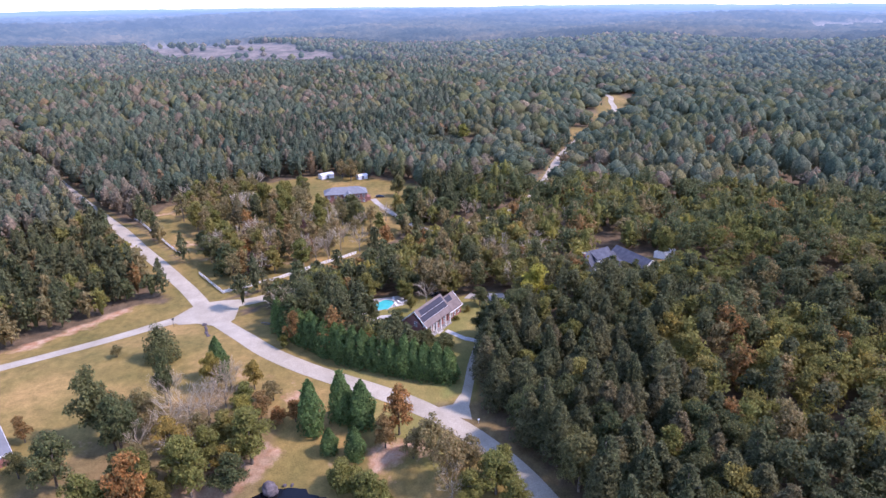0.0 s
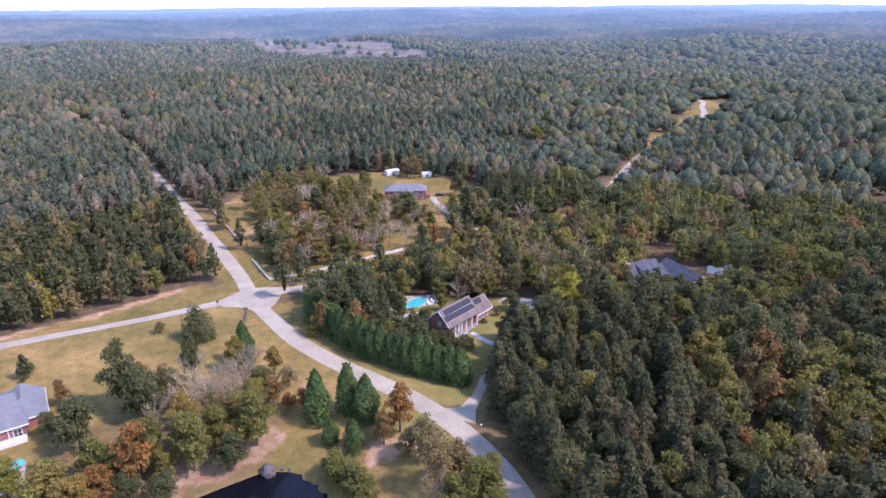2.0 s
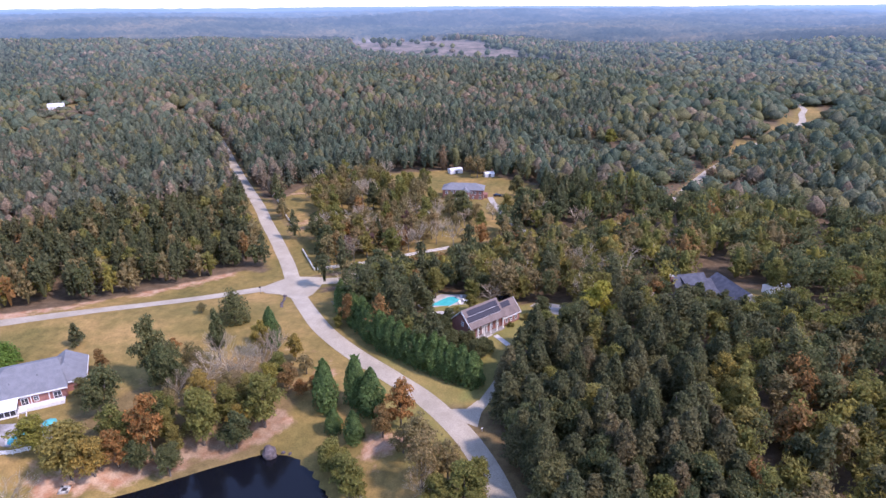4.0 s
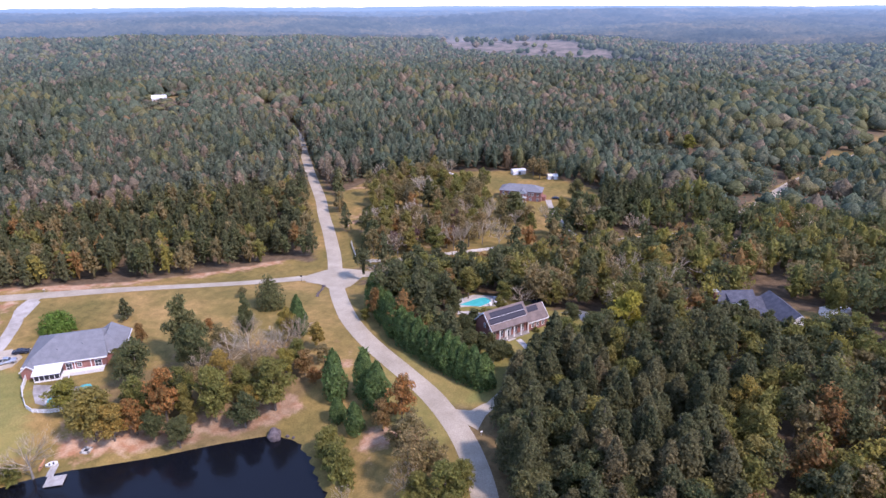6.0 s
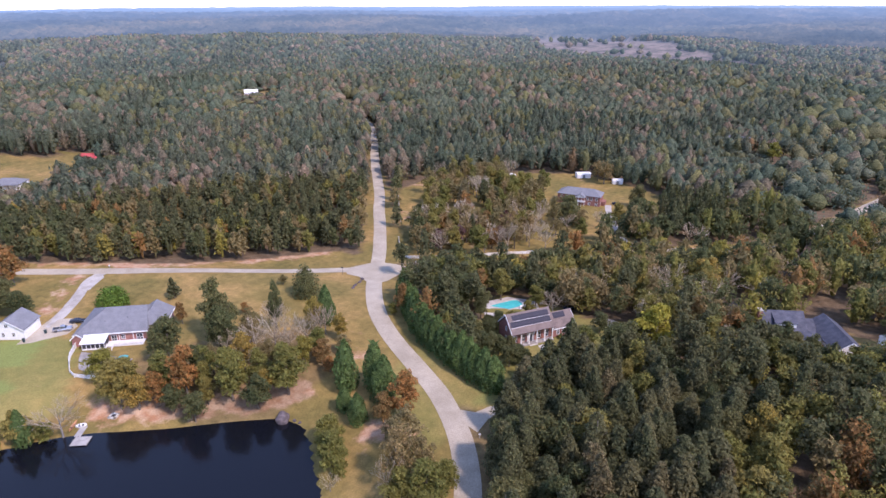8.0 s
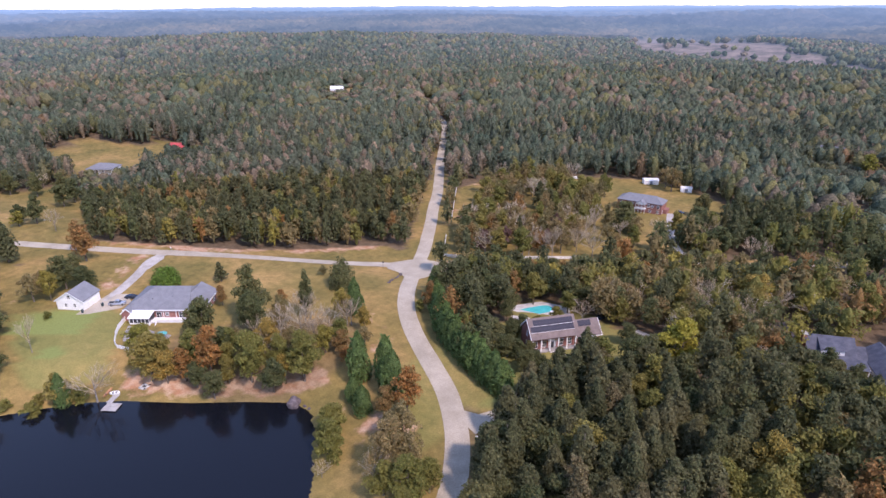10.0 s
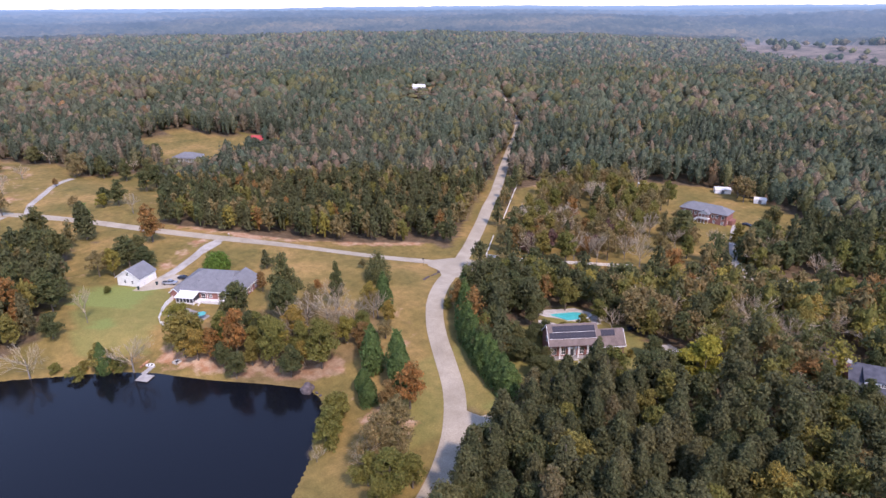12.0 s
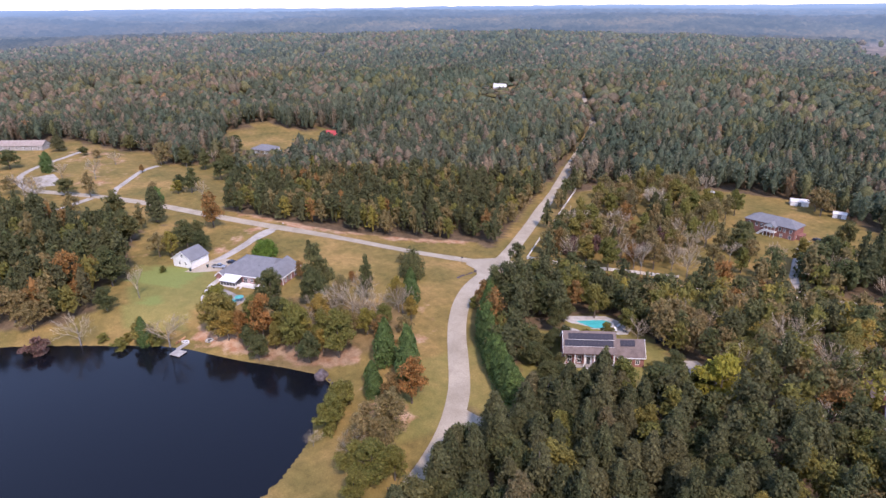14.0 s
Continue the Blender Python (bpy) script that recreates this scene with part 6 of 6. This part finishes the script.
# ---- cars ----
def car(x, y, turn, paint, label, pickup=False, L=4.7, name="car"):
    h = thing(name, x, y, land1(x, y) + 0.09, turn, label, "pickup" if pickup else "car")
    W2 = 0.92
    a, b = L / 2, -L / 2
    if pickup:
        side = [(b, 0.45), (b, 1.12), (b + 2.0, 1.12), (b + 2.05, 1.2), (b + 2.3, 1.82), (a - 2.35, 1.85), (a - 1.55, 1.2), (a - 0.1, 1.08), (a, 0.9), (a, 0.4)]
    else:
        side = [(b, 0.5), (b + 0.05, 0.95), (b + 0.6, 1.02), (b + 1.2, 1.42), (a - 2.1, 1.45), (a - 1.25, 1.0), (a - 0.15, 0.82), (a, 0.6), (a, 0.35)]
    n = len(side)
    def inset(z):
        return W2 if z < 1.15 and not (not pickup and z > 1.03) else W2 - 0.2
    p = [(px, -inset(pz_), pz_) for px, pz_ in side] + [(px, inset(pz_), pz_) for px, pz_ in side]
    f = [(i, (i + 1) % n, n + (i + 1) % n, n + i) for i in range(n)] + [tuple(range(n - 1, -1, -1)), tuple(range(n, 2 * n))]
    body = part("body", solid(p, f), paint, h)
    if pickup:
        part("bed", boxes((b + 0.15, -0.75, 1.0, b + 1.95, 0.75, 1.14)), RUBBER, h, "dark open cargo bed")
        glass = [(b + 2.35, 1.25, b + 2.5, 1.75, a - 2.4, 1.78, a - 1.7, 1.25)]
    else:
        glass = [(b + 0.85, 1.04, b + 1.25, 1.38, a - 2.15, 1.40, a - 1.4, 1.04)]
    for x0, z0, x1, z1, x2, z2, x3, z3 in glass:
        for s in (-1, 1):
            y0, y1 = s * (W2 - 0.05 if pickup else W2 - 0.06), s * (W2 - 0.19)
            part("side_window", solid([(x0, y0 + s * 0.02, z0), (x1, y1 + s * 0.02, z1), (x2, y1 + s * 0.02, z2), (x3, y0 + s * 0.02, z3), (x0, y0 - s * 0.08, z0), (x1, y1 - s * 0.08, z1), (x2, y1 - s * 0.08, z2), (x3, y0 - s * 0.08, z3)],
                                      [(0, 1, 2, 3), (7, 6, 5, 4), (0, 4, 5, 1), (1, 5, 6, 2), (2, 6, 7, 3), (3, 7, 4, 0)]), GLASS, h, "dark tinted glass")
        part("windscreen", solid([(x2 + 0.06, -0.66, z2), (x2 + 0.06, 0.66, z2), (x3 + 0.2, 0.8, z3), (x3 + 0.2, -0.8, z3), (x2 + 0.0, -0.66, z2 - 0.05), (x2 + 0.0, 0.66, z2 - 0.05), (x3 + 0.1, 0.8, z3 - 0.05), (x3 + 0.1, -0.8, z3 - 0.05)],
                                 [(0, 1, 2, 3), (7, 6, 5, 4), (0, 4, 5, 1), (1, 5, 6, 2), (2, 6, 7, 3), (3, 7, 4, 0)]), GLASS, h, "dark windscreen")
    for wx in (a - 0.95, b + 0.95):
        for s in (-1, 1):
            w = part("wheel", cyl(0.36, 0.36, 0.24, 14, (wx, s * 0.80 - 0.12, 0.36), Matrix.Rotation(radians(-90), 4, "X")), RUBBER, h)
            part("rim", cyl(0.2, 0.2, 0.26, 10, (wx, s * 0.80 - 0.13, 0.36), Matrix.Rotation(radians(-90), 4, "X")), RAILMETAL, w)
    for s in (-0.62, 0.62):
        part("headlight", boxes((a - 0.06, s - 0.18, 0.66, a + 0.02, s + 0.18, 0.8)), WHITE, h)


car(-131.8, 99.2, 52, SILVER, "silver pickup parked on the concrete pad", True, 5.6, "pickup")
car(-133.6, 104.8, 44, DARKPAINT, "dark blue sedan parked beside the ranch house")
car(-124, 361, 20, DARKPAINT, "dark car parked at the wood's edge")
car(-117, 364, 25, WHITE, "white car parked at the wood's edge")
car(43.5, 233.5, 120, DARKPAINT, "dark car in the grey house's yard")
car(-6.0, 211.0, 60, DARKPAINT, "black car parked behind the brick house")
car(-40.5, 343, 10, DARKPAINT, "dark vehicle beside the north house")


# ---- fences ----
def fence(runs, label, hgt=1.25, gap=3.0, rails=3, solid_board=False):
    h = thing("fence", *runs[0][0], land1(*runs[0][0]), 0, label, "fence")
    ox, oy, oz = runs[0][0][0], runs[0][0][1], land1(*runs[0][0])
    for run in runs:
        for (x0, y0), (x1, y1) in zip(run, run[1:]):
            L = math.hypot(x1 - x0, y1 - y0)
            n = max(1, round(L / gap))
            for i in range(n + 1):
                x, y = x0 + (x1 - x0) * i / n, y0 + (y1 - y0) * i / n
                z = land1(x, y)
                if i < n or (x1, y1) == run[-1]:
                    part("post", boxes((x - ox - 0.08, y - oy - 0.08, z - oz - 0.3, x - ox + 0.08, y - oy + 0.08, z - oz + hgt + 0.08)), WHITE, h)
                if i < n:
                    xb, yb = x0 + (x1 - x0) * (i + 1) / n, y0 + (y1 - y0) * (i + 1) / n
                    zb = land1(xb, yb)
                    ux, uy = -(y1 - y0) / L * 0.04, (x1 - x0) / L * 0.04
                    for k in range(1 if solid_board else rails):
                        lo, hi = (0.06, hgt) if solid_board else (hgt * (k + 0.55) / rails - 0.02, hgt * (k + 0.55) / rails + 0.24)
                        pts = [(px - ox + s * ux, py - oy + s * uy, zz - oz + e) for px, py, zz in ((x, y, z), (xb, yb, zb)) for s in (-1, 1) for e in (lo, hi)]
                        part("panel" if solid_board else "rail", solid(pts, [(0, 1, 3, 2), (4, 6, 7, 5), (0, 4, 5, 1), (2, 3, 7, 6), (1, 5, 7, 3), (0, 2, 6, 4)]), WHITE, h)
    return h


fence([[(-155.9, 298), (-137, 276), (-118.6, 254.7)], [(-103.5, 235.2), (-95, 225.5), (-87.7, 217.2), (-79, 223.3), (-70, 229.8), (-58, 242), (-42, 257)]], "white three-rail paddock fence along the road", 1.35)
fence([[(-157, 299.5), (-160.5, 303), (-164, 306)]], "white rail fence beside the drive gate", 1.4)
fence([[(-118.9, 97.6), (-113, 92.6), (-109, 90.4)]], "solid white panel fence beside the ranch house", 1.7, 2.2, 1, True)
fence([[(-109, 90.4), (-104.5, 88.4), (-101, 88), (-97, 89.8), (-93.5, 93)]], "white picket-height fence round the small pool", 1.2, 1.6, 3)

pad("patio", [(-113.5, 96), (-110, 93.5), (-104.5, 90.8), (-99, 91.5), (-93, 97), (-97, 103), (-104, 100)], PATIO, "stained grey concrete patio behind the ranch house", 0.09)
pool("small_pool", -99.6, 95.6, land1(-99.6, 95.6) + 0.1, 50, 8.0, 4.0, "small pale turquoise pool under trees")


def parasol(x, y):
    h = thing("parasol", x, y, land1(x, y) + 0.05, 0, "teal canvas parasol on the patio", "parasol")
    part("pole", cyl(0.035, 0.035, 2.5, 8), WHITE, h)
    part("canopy", cyl(1.7, 0.05, 0.6, 8, (0, 0, 2.0)), TEAL, h)
    part("base_plate", cyl(0.35, 0.3, 0.12, 12), PAVING, h)


parasol(-96.5, 100)


# ---- dock and shore things ----
def dock():
    h = thing("dock", -75.6, 76.7, WATER, 40, "grey weathered wooden dock with a square platform", "dock")
    for i in range(11):
        part("plank", boxes((-2.05, -1.75 + 0.32 * i, 0.28, 2.05, -1.75 + 0.32 * i + 0.29, 0.34)), PLANKS, h)
    for i in range(14):
        part("plank", boxes((-2.6 + 0.0, 1.8 + 0.31 * i, 0.30, -0.9, 1.8 + 0.31 * i + 0.28, 0.36)), PLANKS, h)
    for x, y in ((-1.9, -1.6), (1.9, -1.6), (-1.9, 1.6), (1.9, 1.6), (-2.4, 4), (-1.1, 4)):
        part("post", cyl(0.1, 0.1, 1.9, 8, (x, y, -1.6)), BARK, h)
    for y in (-1.5, 1.4):
        part("beam", boxes((-2.0, y, 0.14, 2.0, y + 0.12, 0.28)), BARK, h)


dock()


def hull(name, x, y, turn, L, Wd, hgt, mat, label, cat, seats=0):
    h = thing(name, x, y, land1(x, y) + 0.04, turn, label, cat)
    n = 9
    p, f = [], []
    for i in range(n):
        u = 2 * i / (n - 1) - 1
        w = Wd / 2 * max(0.02, (1 - abs(u) ** 2.2))
        z = hgt * 0.25 * u * u
        p += [(u * L / 2, -w * 0.55, z), (u * L / 2, -w, z + hgt), (u * L / 2, -w * 0.8, z + hgt), (u * L / 2, 0, z + hgt * 0.55), (u * L / 2, w * 0.8, z + hgt), (u * L / 2, w, z + hgt), (u * L / 2, w * 0.55, z)]
    for i in range(n - 1):
        for k in range(7):
            f.append((i * 7 + k, (i + 1) * 7 + k, (i + 1) * 7 + (k + 1) % 7, i * 7 + (k + 1) % 7))
    part("hull", solid(p, f), mat, h)
    for i in range(seats):
        part("seat", boxes((-L / 4 + i * L / 3, -Wd * 0.3, hgt * 0.5, -L / 4 + i * L / 3 + 0.4, Wd * 0.3, hgt * 0.95)), SCREEN, h, "dark seat")


hull("kayak", -83.0, 78.4, 131, 4.6, 0.9, 0.4, CLAYWOOD, "orange plastic canoe drawn up on the bank", "canoe", 1)
hull("pedal_boat", -81.2, 79.6, 60, 2.6, 1.7, 0.55, WHITE, "white pedal boat with dark seats beside the dock", "boat", 2)


def fire_pit():
    x, y = -78.4, 86.6
    h = thing("fire_pit", x, y, land1(x, y), 25, "square white-framed fire pit on the grass", "fire pit")
    for a in range(4):
        s = part("side", boxes((-1.1, -1.1, -0.1, 1.1, -0.65, 0.35)), PAVING, h)
        s.matrix_basis = pose(0, 0, 0, 0, 0, 90 * a)
    part("ash", boxes((-0.7, -0.7, -0.1, 0.7, 0.7, 0.12)), SCREEN, h, "black ash")


fire_pit()


def stone(x, y, s, hgt, label, seed):
    bm = bmesh.new()
    bmesh.ops.create_icosphere(bm, subdivisions=3 if s > 1 else 2, radius=1)
    for v in bm.verts:
        q = v.co.copy()
        k = 1 + 0.28 * noise.noise(q * 1.1 + Vector((seed, 0, 0))) + 0.10 * noise.noise(q * 3.1 + Vector((0, seed, 0)))
        v.co = Vector((q.x * s * k, q.y * s * 0.8 * k, max(-0.4, q.z * k + 0.25) * hgt * 0.75))
    me = bpy.data.meshes.new("boulder")
    bm.to_mesh(me)
    bm.free()
    me.materials.append(STONE)
    ob = new("boulder", me)
    ob.matrix_world = pose(x, y, land1(x, y), 0, 0, seed * 40)
    return tagged(ob, label, "boulder")


stone(-41.3, 111.8, 2.1, 2.6, "large grey-pink boulder on the pond's edge", 3)
stone(-38.3, 113.2, 0.5, 0.6, "small pale stone by the water", 5)
stone(-36.6, 113.4, 0.45, 0.5, "small pale stone by the water", 6)
for i in range(9):
    stone(-83.5 + 0.55 * i, 187.5 - 1.15 * i + 0.4 * math.sin(i), 0.45 + 0.12 * (i % 3), 0.5, "rough stone edging a flower bed at the crossing", 10 + i)
stone(-84.5, 189.5, 0.9, 0.9, "orange-brown stone at the flower bed", 31)


def sign_post(x, y):
    h = thing("road_sign", x, y, land1(x, y), 30, "dark post with a small road sign at the crossing", "road sign")
    part("post", cyl(0.06, 0.05, 3.4, 8, (0, 0, -0.2)), SCREEN, h)
    part("sign_plate", boxes((-0.4, -0.03, 2.6, 0.4, 0.03, 3.2)), SCREEN, h, "dark back of the sign plate")


sign_post(-95.2, 189.6)


def mailbox(x, y, turn):
    h = thing("mailbox", x, y, land1(x, y), turn, "white mailbox on a wooden post by the road", "mailbox")
    part("post", boxes((-0.06, -0.06, -0.3, 0.06, 0.06, 1.05)), PLANKS, h)
    bx = boxes((-0.28, -0.12, 1.05, 0.28, 0.12, 1.32), bevel=0.05)
    part("box", bx, WHITE, h)


mailbox(6.8, 132.0, 40)
mailbox(-169.8, 134.8, 30)
mailbox(-78.5, 216, 30)


def bin_(x, y):
    h = thing("bin", x, y, land1(x, y) + 0.09, 20, "dark wheeled bin beside the pickup", "bin")
    part("body", cyl(0.36, 0.45, 1.1, 8), DARKBIN, h)
    part("lid", boxes((-0.42, -0.45, 1.1, 0.42, 0.45, 1.18), bevel=0.03), DARKBIN, h)


bin_(-134.6, 95.2)
bin_(-134.2, 88.6)

# fallen pale branches on the verge
for i, (x, y, a) in enumerate(((-60.5, 187.2, 10), (-59.5, 188.2, 25), (-62, 188, -8))):
    v, f = tube([(-2.6, 0, 0.12), (-0.8, 0.25, 0.3), (1.0, -0.1, 0.22), (2.6, 0.3, 0.1)], [0.16, 0.13, 0.1, 0.05], 6)
    ob = new("fallen_branch", mesh_from("fallen_branch", v, f, GREYBARK))
    ob.matrix_world = pose(x, y, land1(x, y), 0, 0, a)
    tagged(ob, "pale fallen branch on the grass verge", "branch", "fallen branches")
